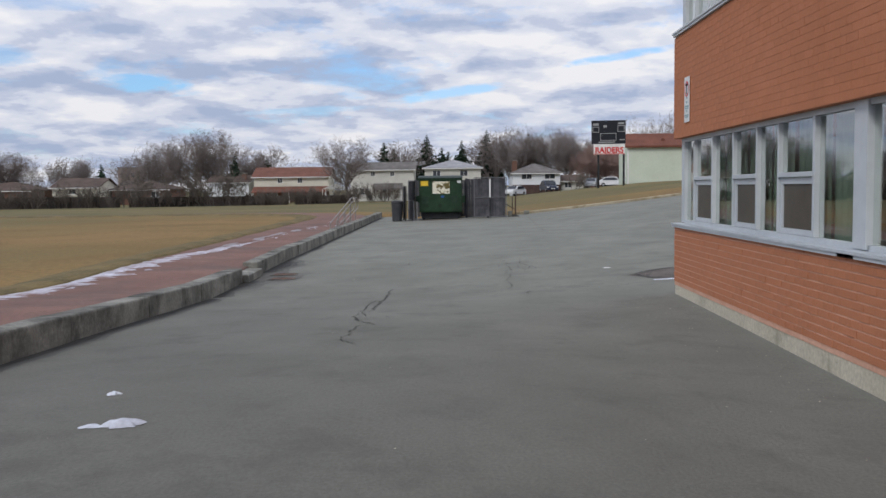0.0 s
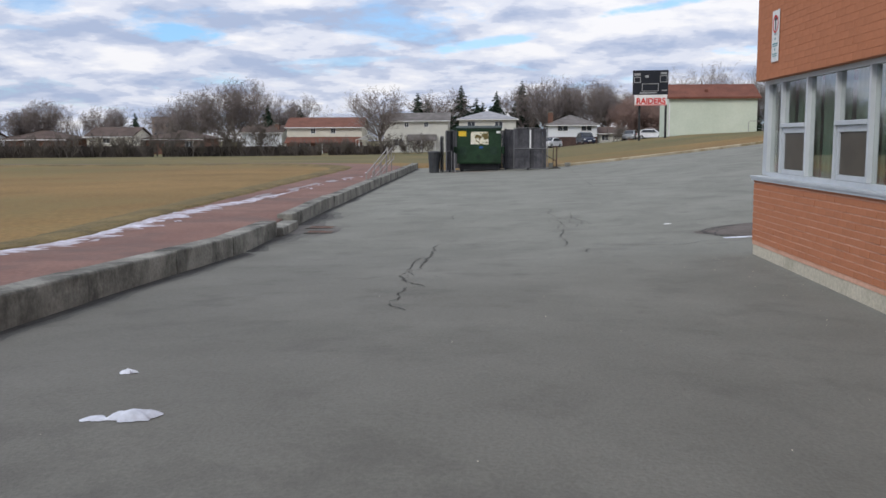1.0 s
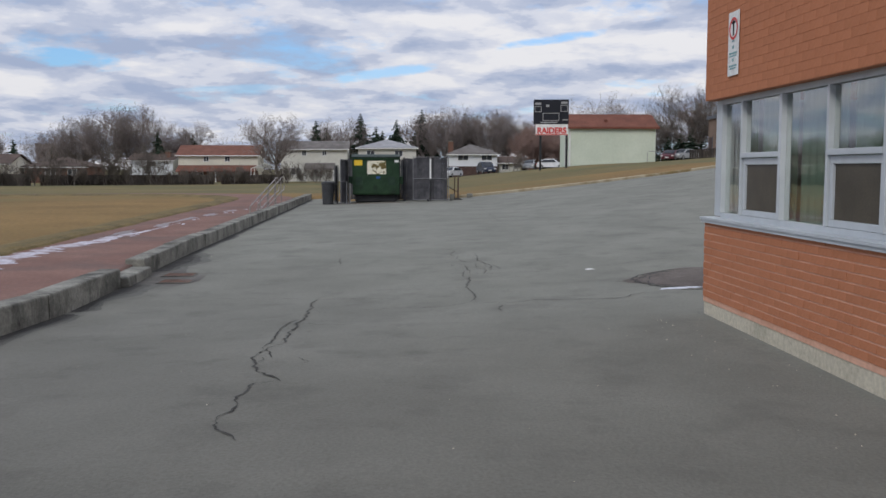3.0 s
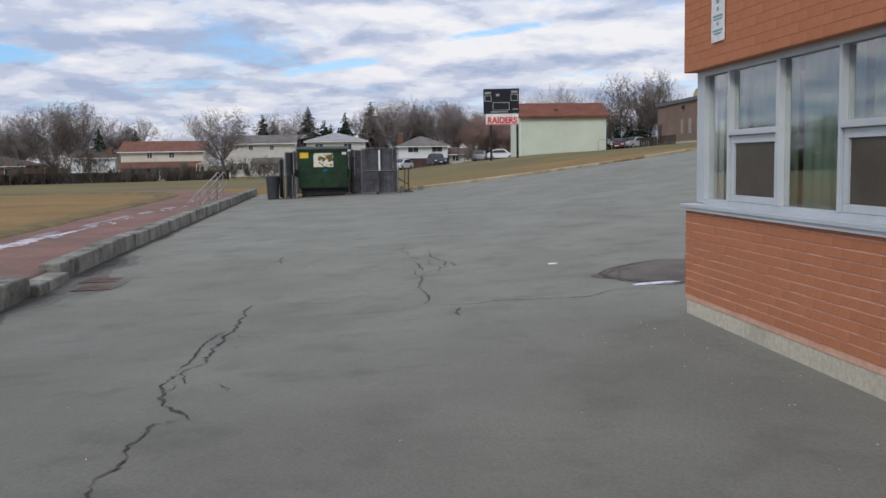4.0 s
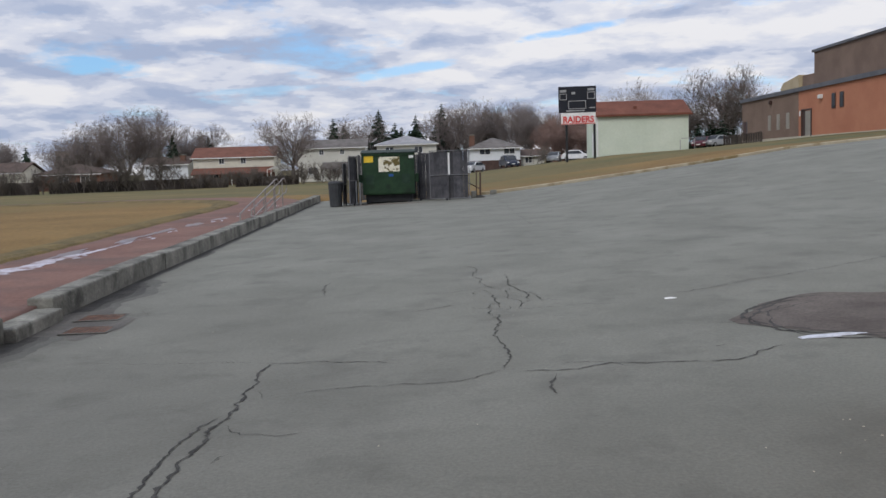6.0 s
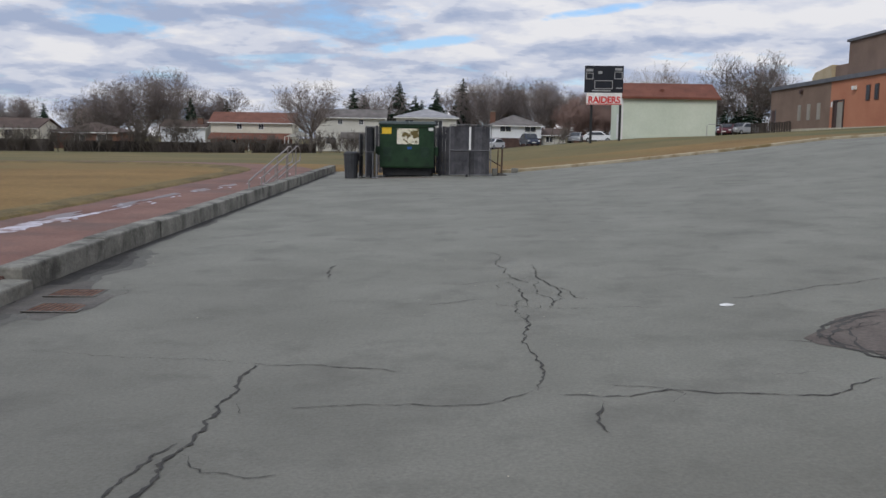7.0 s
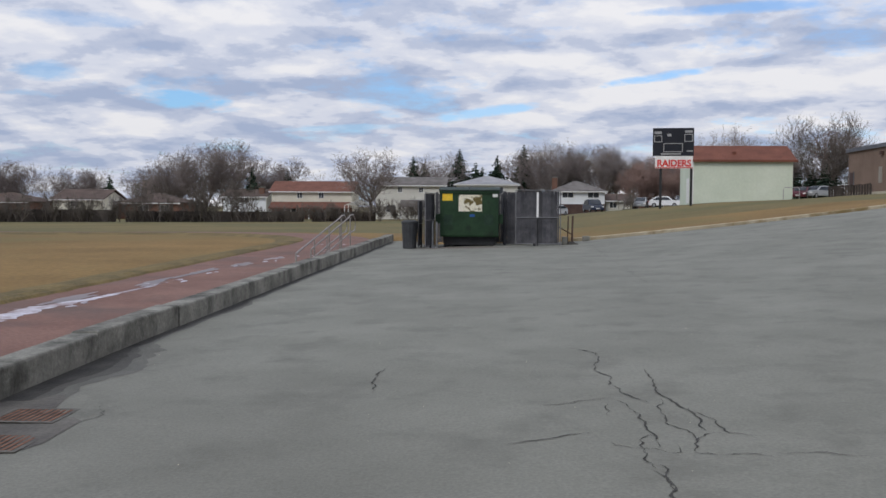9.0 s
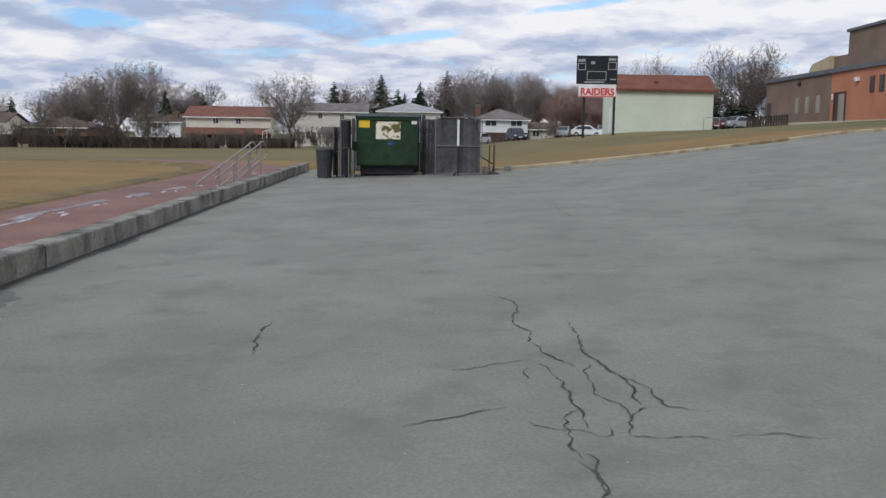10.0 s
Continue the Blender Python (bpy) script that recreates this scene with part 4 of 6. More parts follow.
def dumpster():
    x0, x1, y0, y1 = -1.64, 0.52, 46.3, 48.0
    z = yard(-0.5, 46.8)
    d = thing("dumpster", "large dark green steel dumpster with black lid and worn posters", "dumpster", (0, 0, z))
    bm = bmesh.new()
    prism(bm, [(y0 + 0.02, 0.36), (y0, 0.42), (y0, 2.02), (y1, 2.02), (y1, 0.36)], x0, x1, "x")
    part("body", bm, M_GREEN, d)
    bm = boxed((x0 + 0.12, x1 - 0.12, y0 + 0.22, y1 - 0.05, 0.05, 0.358))
    part("base", bm, M_BLACK, d, "dark recessed base")
    for xx in (x0 + 0.2, x1 - 0.25):
        part("skid", boxed((xx - 0.06, xx + 0.06, y0 + 0.15, y1 - 0.1, -0.03, 0.07)), M_BLACK, d)
    part("front_rim", boxed((x0 - 0.03, x1 + 0.03, y0 - 0.05, y0 + 0.02, 1.97, 2.06), bevel=0.012), M_GREEN, d)
    bm = bmesh.new()
    prism(bm, [(y0 - 0.08, 2.065), (y0 - 0.08, 2.10), (y0 + 0.55, 2.20), (y1, 2.24), (y1, 2.065)], x0 - 0.05, (x0 + x1) / 2 - 0.01, "x")
    part("lid", bm, M_LID, d, "dark plastic lid")
    bm = bmesh.new()
    prism(bm, [(y0 - 0.08, 2.065), (y0 - 0.08, 2.10), (y0 + 0.55, 2.20), (y1, 2.24), (y1, 2.065)], (x0 + x1) / 2 + 0.01, x1 + 0.05, "x")
    part("lid", bm, M_LID, d, "dark plastic lid")
    for sx, s in ((x0, -1), (x1, 1)):
        part("fork_pocket", boxed((min(sx + s * 0.005, sx + s * 0.17), max(sx + s * 0.005, sx + s * 0.17), y0 + 0.1, y1 - 0.1, 0.85, 1.2), bevel=0.01), M_GREEN, d)
    for xx in (x0 + 0.3, x1 - 0.36):
        part("stain", boxed((xx - 0.16, xx + 0.16, y0 - 0.006, y0 - 0.001, 0.8, 1.18), bevel=0.002), M_STAIN, d, "dark rubbed patch")
    part("warning_label", boxed((x0 + 0.08, x0 + 0.46, y0 - 0.008, y0 - 0.002, 1.70, 1.96)), M_YELLOW, d, "yellow warning label")
    po = part("poster", boxed((x0 + 0.68, x0 + 1.55, y0 - 0.008, y0 - 0.002, 1.30, 1.92)), M_POSTER, d, "torn cream poster with dark shapes")
    part("sticker", boxed((x0 + 1.10, x0 + 1.28, y0 - 0.008, y0 - 0.002, 1.10, 1.20)), M_BLUE, d, "small blue sticker")
    part("sticker", boxed((x1 - 0.22, x1 - 0.03, y0 - 0.008, y0 - 0.002, 1.84, 1.96)), M_WHITE, d, "small white sticker")


M_LID = mat("dark_green_plastic", (0.008, 0.018, 0.012), (0.018, 0.034, 0.024), 2, 0.6, 0.1, 25)
M_STAIN = mat("rubbed_green_steel", (0.012, 0.028, 0.018), (0.022, 0.05, 0.03), 4, 0.7, 0.2, 25)
dumpster()


def board_panel(parent, x0, x1, h, seed, y=0.0, gaps=True, z0=0.06):
    rng = random.Random(seed)
    x = x0
    while x < x1 - 0.04:
        w = min(rng.uniform(0.13, 0.15), x1 - x)
        part("board", boxed((x + 0.004, x + w - 0.006, y + rng.uniform(-0.006, 0.0), y + 0.018, z0, h + rng.uniform(-0.015, 0.015))), M_WOOD, parent)
        x += w


M_GATE = mat("dull_grey_tube", (0.12, 0.12, 0.125), (0.20, 0.20, 0.205), 3, 0.6, 0.05, 20, metal=0.2, grain=0.15)


def gate(at, turn, w, h, seed, slit=False):
    """Enclosure gate: a tube frame with upright boards behind it."""
    g = thing("enclosure_gate", "open gate of grey boards in a pale steel tube frame", "gate", at, turn, "gates of the rubbish enclosure")
    if slit:
        board_panel(g, 0.04, w * 0.46, h - 0.03, seed, 0.03)
        board_panel(g, w * 0.50 + 0.03, w - 0.04, h - 0.03, seed + 1, 0.03)
        part("latch_plate", boxed((w * 0.46 + 0.01, w * 0.50 + 0.02, 0.0, 0.03, h * 0.50, h - 0.08)), M_WHITE, g, "white upright strip")
        part("drop_bolt", tube(bmesh.new(), [(w * 0.49, -0.02, 0.0), (w * 0.49, -0.02, h * 0.5)], 0.018), M_BLACK, g)
    else:
        board_panel(g, 0.04, w - 0.04, h - 0.03, seed, 0.03)
    for a, b in (((0, 0, 0.04), (0, 0, h)), ((w, 0, 0.04), (w, 0, h)), ((0, 0, h), (w, 0, h)), ((0, 0, 0.08), (w, 0, 0.08)), ((0, 0, h * 0.51), (w, 0, h * 0.51))):
        part("frame_tube", tube(bmesh.new(), [a, b], 0.017), M_GATE, g)
    part("wheel", tube(bmesh.new(), [(w * 0.42, -0.05, 0.05), (w * 0.42, 0.0, 0.05)], 0.055, 14), M_BLACK, g)
    return g


gate((1.14, 45.6, yard(1.9, 45.6) + 0.0), 3, 1.62, 2.02, 3, True)
gate((-2.12, 45.3, yard(-2, 46) + 0.0), 80, 1.6, 2.02, 6)
gate((-2.42, 46.0, yard(-2.3, 46) + 0.0), 86, 1.2, 1.75, 16)


def enclosure_side(at, turn, w, seed, label):
    f = thing("enclosure_fence", label, "fence", at, turn, "fences of the rubbish enclosure")
    board_panel(f, 0, w, 2.0, seed)
    for x in (0.05, w / 2, w - 0.05):
        part("post", boxed((x - 0.05, x + 0.05, 0.025, 0.125, -0.05, 2.05)), M_WOOD, f)
    for z in (0.4, 1.6):
        part("rail", boxed((0.11, w / 2 - 0.06, 0.03, 0.07, z, z + 0.09), (w / 2 + 0.06, w - 0.11, 0.03, 0.07, z, z + 0.09)), M_WOOD, f)


enclosure_side((-1.95, 48.6, yard(0, 48.4) - 0.02), 0, 4.8, 31, "weathered grey board fence behind the dumpster")
enclosure_side((0.72, 46.9, yard(1, 47) - 0.02), 8, 1.9, 33, "weathered grey board fence beside the dumpster")
for x, h in ((-1.75, 0.95), (-1.9, 1.0)):
    b = thing("bollard", "pale steel tube post beside the dumpster", "post", (x, 45.95, yard(x, 46)), 0, "tube posts")
    part("tube_post", tube(bmesh.new(), [(0, 0, -0.05), (0, 0, h)], 0.03, 10), M_GALV, b)
    part("foot", boxed((-0.06, 0.06, -0.06, 0.06, 0.0, 0.02)), M_GALV, b)


def litter_bin():
    b = thing("waste_bin", "dark grey plastic wheeled waste bin by the gate", "bin", (-2.74, 45.9, yard(-2.7, 46)))
    bm = bmesh.new()
    rings = []
    for z, r in ((0.0, 0.235), (0.05, 0.245), (0.9, 0.29), (0.93, 0.305), (0.97, 0.305)):
        rings.append([bm.verts.new((r * (1 + (0.03 if k % 2 else 0)) * math.cos(k * math.pi / 14), r * (1 + (0.03 if k % 2 else 0)) * math.sin(k * math.pi / 14), z)) for k in range(28)])
    for u, v in zip(rings, rings[1:]):
        for k in range(28):
            bm.faces.new((u[k], u[(k + 1) % 28], v[(k + 1) % 28], v[k]))
    bm.faces.new(rings[0][::-1]), bm.faces.new(rings[-1])
    part("body", bm, M_BIN, b)
    bm = bmesh.new()
    rings = []
    for z, r in ((0.972, 0.31), (1.01, 0.30), (1.05, 0.2)):
        rings.append([bm.verts.new((r * math.cos(k * math.pi / 12), r * math.sin(k * math.pi / 12), z)) for k in range(24)])
    for u, v in zip(rings, rings[1:]):
        for k in range(24):
            bm.faces.new((u[k], u[(k + 1) % 24], v[(k + 1) % 24], v[k]))
    bm.faces.new(rings[0][::-1]), bm.faces.new(rings[-1])
    part("lid", bm, M_BIN, b)


litter_bin()


def broken_post(at, h, lean):
    p = thing("gate_post", "rusty leaning gate post with a diagonal brace", "post", at, 0)
    part("upright", tube(bmesh.new(), [(0, 0, -0.1), (lean, 0, h)], 0.035, 8), M_RUST, p)
    part("upright", tube(bmesh.new(), [(-0.16, 0.05, -0.1), (-0.16 + lean, 0.05, h)], 0.022, 8), M_RUST, p)
    part("brace", tube(bmesh.new(), [(-0.5, 0.02, h * 0.62), (0.0, 0.02, h * 0.35)], 0.022, 8), M_RUST, p)
    part("foot", blob(-0.05, 0, 0.3, 0.16, 5, 0.0, 0.12, lambda x, y: 0.0, 20), M_DAMP, p, "heap of dirt round the foot")


broken_post((3.22, 46.1, yard(3.2, 46.1)), 1.05, 0.02)
st = thing("concrete_stump", "small broken concrete stump beside the gate", "stump", (2.95, 46.1, yard(2.95, 46.1)))
part("block", boxed((-0.1, 0.1, -0.1, 0.1, -0.05, 0.3), bevel=0.03), M_CONC, st)
st = thing("concrete_stump", "small broken concrete stump on the kerb", "stump", (3.95, 48.2, yard(3.95, 48.2)))
part("block", boxed((-0.14, 0.14, -0.1, 0.1, -0.05, 0.2), bevel=0.03), M_CONC, st)


def handrail():
    """Tube handrails of the steps down from the yard to the track."""
    for k, y in enumerate((35.0, 36.9)):
        top = curb_top(38) + 1.02
        h = thing("stair_handrail", "bare galvanised tube handrail at the kerb steps", "handrail", (-4.62, 0, 0), 0, "stair handrails")
        za, zb = curb_top(y) - 0.1, top
        pts = [(0, y, za), (0, y + 0.02, za + 0.25), (0, y + 6.6, zb - 0.08), (0, y + 7.0, zb), (0, y + 7.6, zb), (0, y + 8.0, zb - 0.15), (0, y + 8.1, zb - 0.4), (0, y + 7.9, zb - 0.55), (0, y + 7.0, zb - 0.6), (0, y + 2.2, za + 0.02)]
        part("rail_tube", tube(bmesh.new(), pts, 0.024, 8), M_RAIL, h)
        for yy in (y + 2.4, y + 4.7, y + 6.9):
            f = (yy - y) / 6.6
            part("post", tube(bmesh.new(), [(0, yy, za - 0.15), (0, yy, za + 0.25 + min(f, 1) * (zb - 0.08 - za - 0.25))], 0.022, 8), M_RAIL, h)


M_RAIL = mat("dull_steel_tube", (0.21, 0.19, 0.175), (0.30, 0.27, 0.25), 3, 0.55, 0.05, 20, metal=0.2, grain=0.1)
handrail()

# ---------------------------------------------------------------- scoreboard


def text_mesh(words, size):
    cu = bpy.data.curves.new("letters", 'FONT')
    cu.body, cu.size, cu.extrude, cu.align_x, cu.offset = words, size, 0.012, 'CENTER', 0.022
    ob = bpy.data.objects.new("letters", cu)
    scene.collection.objects.link(ob)
    me = bpy.data.meshes.new_from_object(ob.evaluated_get(bpy.context.evaluated_depsgraph_get()))
    bpy.data.objects.remove(ob)
    return me


def scoreboard():
    z = bank(13.8, 81) - 0.02
    s = thing("scoreboard", "black field scoreboard on two posts above a team banner", "scoreboard", (13.72, 81.0, z), -6)
    top = 7.42 - z
    for x in (-0.88, 1.33):
        part("post", boxed((x - 0.09, x + 0.09, -0.06, 0.06, -0.3, top - 2.2)), M_BLACK, s, "black square steel post")
    b = part("board", boxed((-1.48, 1.48, -0.14, 0.1, top - 2.05, top), bevel=0.02), M_SCORE, s)
    for x0, x1, z0, z1 in ((-1.40, -0.82, -1.05, -0.55), (0.78, 1.40, -1.02, -0.45), (-0.72, 0.68, -1.78, -1.12)):
        za, zb = top + z0, top + z1
        part("digit_frame", boxed((x0, x1, -0.165, -0.142, zb - 0.055, zb), (x0, x1, -0.165, -0.142, za, za + 0.055), (x0, x0 + 0.055, -0.165, -0.142, za + 0.055, zb - 0.055), (x1 - 0.055, x1, -0.165, -0.142, za + 0.055, zb - 0.055)), M_GALV, b, "pale frame of a number window")
    for x0, x1, z0, z1 in ((-1.38, -0.85, -0.45, -0.25), (0.82, 1.36, -0.36, -0.18), (-0.45, -0.16, -0.62, -0.42), (-0.9, 0.55, -1.96, -1.86), (0.95, 1.4, -1.75, -1.66)):
        part("caption_bar", boxed((x0, x1, -0.16, -0.142, top + z0, top + z1)), M_GALV, b, "pale bar of small print")
    p = part("banner_panel", boxed((-1.30, 1.42, -0.12, -0.04, top - 2.98, top - 2.07), bevel=0.01), M_WHITE, s, "white banner panel")
    me = text_mesh("RAIDERS", 0.70)
    me.materials.append(M_RED)
    me.transform(Matrix.Translation((0.06, -0.14, top - 2.83)) @ pose(0, 0, 0, 90, 0, 0) @ Matrix.Diagonal((0.92, 0.98, 1.0, 1)))
    ob = new("lettering", me)
    ob.parent = p
    tagged(ob, "red capital letters")
    part("border", boxed((-1.28, 1.40, -0.128, -0.121, top - 2.96, top - 2.90)), M_RED, p, "red lower border")


scoreboard()

# ---------------------------------------------------------------- shed and far school wing


def gable_roof(x0, x1, y0, y1, z0, z1, over=0.35, thick=0.14):
    """Two slopes with the ridge along x."""
    ym = (y0 + y1) / 2
    bm = bmesh.new()
    prism(bm, [(y0 - over, z0 - over * (z1 - z0) / (ym - y0)), (ym, z1), (y1 + over, z0 - over * (z1 - z0) / (ym - y0)), (y1 + over, z0 - over * (z1 - z0) / (ym - y0) + thick), (ym, z1 + thick), (y0 - over, z0 - over * (z1 - z0) / (ym - y0) + thick)], x0 - over, x1 + over, "x")
    return bm


def hip_roof(x0, x1, y0, y1, z0, z1, over=0.4):
    bm = bmesh.new()
    x0, x1, y0, y1 = x0 - over, x1 + over, y0 - over, y1 + over
    run = min((y1 - y0) / 2, (x1 - x0) / 2 - 0.2)
    lo = [bm.verts.new(p) for p in ((x0, y0, z0 - 0.1), (x1, y0, z0 - 0.1), (x1, y1, z0 - 0.1), (x0, y1, z0 - 0.1))]
    up = [bm.verts.new(p) for p in ((x0, y0, z0 + 0.06), (x1, y0, z0 + 0.06), (x1, y1, z0 + 0.06), (x0, y1, z0 + 0.06))]
    a, b = bm.verts.new((x0 + run, (y0 + y1) / 2, z1)), bm.verts.new((x1 - run, (y0 + y1) / 2, z1))
    bm.faces.new(lo[::-1])
    for k in range(4):
        bm.faces.new((lo[k], lo[(k + 1) % 4], up[(k + 1) % 4], up[k]))
    bm.faces.new((up[0], up[1], b, a)), bm.faces.new((up[2], up[3], a, b)), bm.faces.new((up[1], up[2], b)), bm.faces.new((up[3], up[0], a))
    return bm


def shed():
    z = bank(21, 91)
    s = thing("field_house", "pale mint-green windowless field house with red-brown roof", "building", (0, 0, z))
    h = 5.55 - z
    bm = bmesh.new()
    prism(bm, [(90.0, -0.6), (90.0, h), (92.4, h + 1.15), (94.8, h), (94.8, -0.6)], 17.1, 25.4, "x")
    part("wall", bm, M_SHED, s)
    part("roof", gable_roof(17.1, 25.4, 90.0, 94.8, h + 0.02, h + 1.22, 0.25, 0.12), M_SHEDROOF, s)
    part("fascia", boxed((16.8, 25.7, 89.66, 89.74, h - 0.18, h - 0.02)), M_SHEDROOF, s)
    part("roof_vent", boxed((20.6, 20.9, 90.7, 91.0, h + 0.4, h + 0.75), bevel=0.02), M_SHEDROOF, s)
    for k in range(20):
        x = 17.3 + k * 0.42
        part("siding_batten", boxed((x, x + 0.03, 89.985, 89.999, -0.2, h - 0.2)), M_SHED, s)
    part("corner_trim", boxed((17.06, 17.2, 89.96, 89.984, -0.2, h - 0.2)), M_WHITE, s)
    part("side_door", boxed((17.04, 17.09, 91.0, 91.9, -0.1, 2.0)), M_WHITE, s)


shed()
hoop = thing("steel_hoop", "thin pale steel hoop rail by the field house", "rail", (24.9, 89.2, bank(24.9, 89.2)))
part("hoop_tube", tube(bmesh.new(), [(-0.5, 0, -0.1), (-0.5, 0, 0.85), (-0.35, 0, 1.0), (0.7, 0, 1.0), (0.8, 0, 0.9), (0.8, 0, -0.1)], 0.03), M_GALV, hoop)


def school_wing():
    """Far wing of the school: brown brick, then orange brick, with a tower set back on its roof."""
    w = thing("school_wing", "far school wing of brown and orange brick with flat roof", "building", (38.6, 109.7, 3.15))
    # local x runs along the wall from the far end towards the near end
    w.matrix_world = pose(37.5, 109.7, 3.15, 0, 0, -92.0)
    top = 4.2
    part("wall", boxed((0, 16.2, 0.0, 14.0, -2.5, top)), M_BRICK_BROWN, w, "brown brick wall")
    part("wall", boxed((16.21, 50.0, 0.0, 14.0, -2.5, top)), M_BRICK_FAR, w, "orange brick wall")
    part("roof", boxed((-0.3, 50.2, -0.2, 14.2, top, top + 0.38)), M_ROOF_BAND, w, "dark metal roof edge")
    part("tower", boxed((9.9, 34.0, 4.0, 12.0, top + 0.39, 8.5)), M_BRICK_BROWN, w, "brown brick tower")
    part("tower_cap", boxed((9.7, 34.2, 3.8, 12.2, 8.5, 8.75)), M_ROOF_BAND, w)
    part("link", boxed((6.4, 9.89, 4.2, 9.0, top + 0.39, 6.5)), M_BRICK_BROWN, w)
    bm = bmesh.new()
    prism(bm, [(2.0, top + 0.39), (1.2, 5.5), (2.0, 6.1), (6.39, 6.6), (6.39, top + 0.39)], 3.8, 7.0, "y")
    part("roof_hood", bm, M_TAN, w, "tan sheet-metal roof hood")
    for x in (8.2, 10.65, 13.15):
        wi = part("window", boxed((x, x + 0.8, -0.05, 0.03, 0.85, 2.4)), M_WINGREY, w, "narrow grey-beige window panel")
        part("pane", boxed((x + 0.12, x + 0.68, -0.07, -0.052, 0.97, 2.28)), M_WINGREY, wi)
    d = part("door", boxed((0.5, 1.6, -0.05, 0.05, -0.05, 2.1)), M_DOORB, w, "dark brown door")
    part("door_frame", boxed((0.4, 0.49, -0.06, 0.05, -0.05, 2.2), (1.61, 1.7, -0.06, 0.05, -0.05, 2.2)), M_ROOF_BAND, d)
    d = part("porch", boxed((17.0, 17.12, -0.1, 0.05, 0.0, 2.5), (19.2, 19.32, -0.1, 0.05, 0.0, 2.5), (17.13, 19.19, -0.1, 0.05, 2.38, 2.5), (17.13, 17.9, -0.02, 0.05, 0.0, 2.37)), M_DOORB, w, "dark entrance frame")
    part("door", boxed((17.95, 19.15, -0.06, 0.04, 0.05, 2.3)), M_WINGREY, d, "grey entrance door")
    part("notice", boxed((16.4, 16.7, -0.03, -0.002, 1.9, 2.4)), M_WHITE, w, "white notice board")
    part("wall_lamp", boxed((21.2, 21.7, -0.3, 0.0, 3.2, 3.55), bevel=0.04), M_WHITE, w, "white wall lamp")
    part("wall_lamp", boxed((8.9, 9.3, -0.3, 0.0, 3.5, 3.85), bevel=0.04), M_DOORB, w, "brown wall lamp")
    for x in (23.6, 25.2):
        wi = part("window", boxed((x, x + 0.75, -0.06, 0.03, 2.2, 3.5)), M_DOORB, w, "dark window")
        part("pane", boxed((x + 0.08, x + 0.67, -0.08, -0.062, 2.28, 3.42)), M_PANE, wi)
    part("footing", boxed((-0.1, 50.1, -0.08, -0.003, -2.5, 0.05)), M_CONC_PALE, w)


M_WINGREY = mat("grey_beige_panel", (0.27, 0.25, 0.21), (0.34, 0.315, 0.27), 0.6, 0.6, 0.05, 15)
M_ROOF_BAND = mat("dark_roof_edge", (0.095, 0.1, 0.112), (0.14, 0.145, 0.158), 1, 0.6, 0.05, 15)
M_TAN = mat("tan_sheet_metal", (0.40, 0.32, 0.19), (0.48, 0.39, 0.25), 0.6, 0.7, 0.05, 15)
M_DOORB = mat("dark_brown_paint", (0.06, 0.035, 0.03), (0.09, 0.055, 0.045), 1, 0.6, 0.05, 15)
school_wing()

# ---------------------------------------------------------------- houses round the field


def window(parent, x, y, z, w, h, deep=0.06):
    """A house window facing the field."""
    f = part("window", boxed((x - 0.07, x + w + 0.07, y - deep, y, z - 0.07, z), (x - 0.07, x + w + 0.07, y - deep, y, z + h, z + h + 0.07), (x - 0.07, x, y - deep, y, z, z + h), (x + w, x + w + 0.07, y - deep, y, z, z + h), (x + w / 2 - 0.03, x + w / 2 + 0.03, y - deep, y, z, z + h)), M_WHITE, parent)
    part("pane", boxed((x, x + w / 2 - 0.03, y - 0.03, y - 0.005, z, z + h), (x + w / 2 + 0.03, x + w, y - 0.03, y - 0.005, z, z + h)), M_PANE, f)


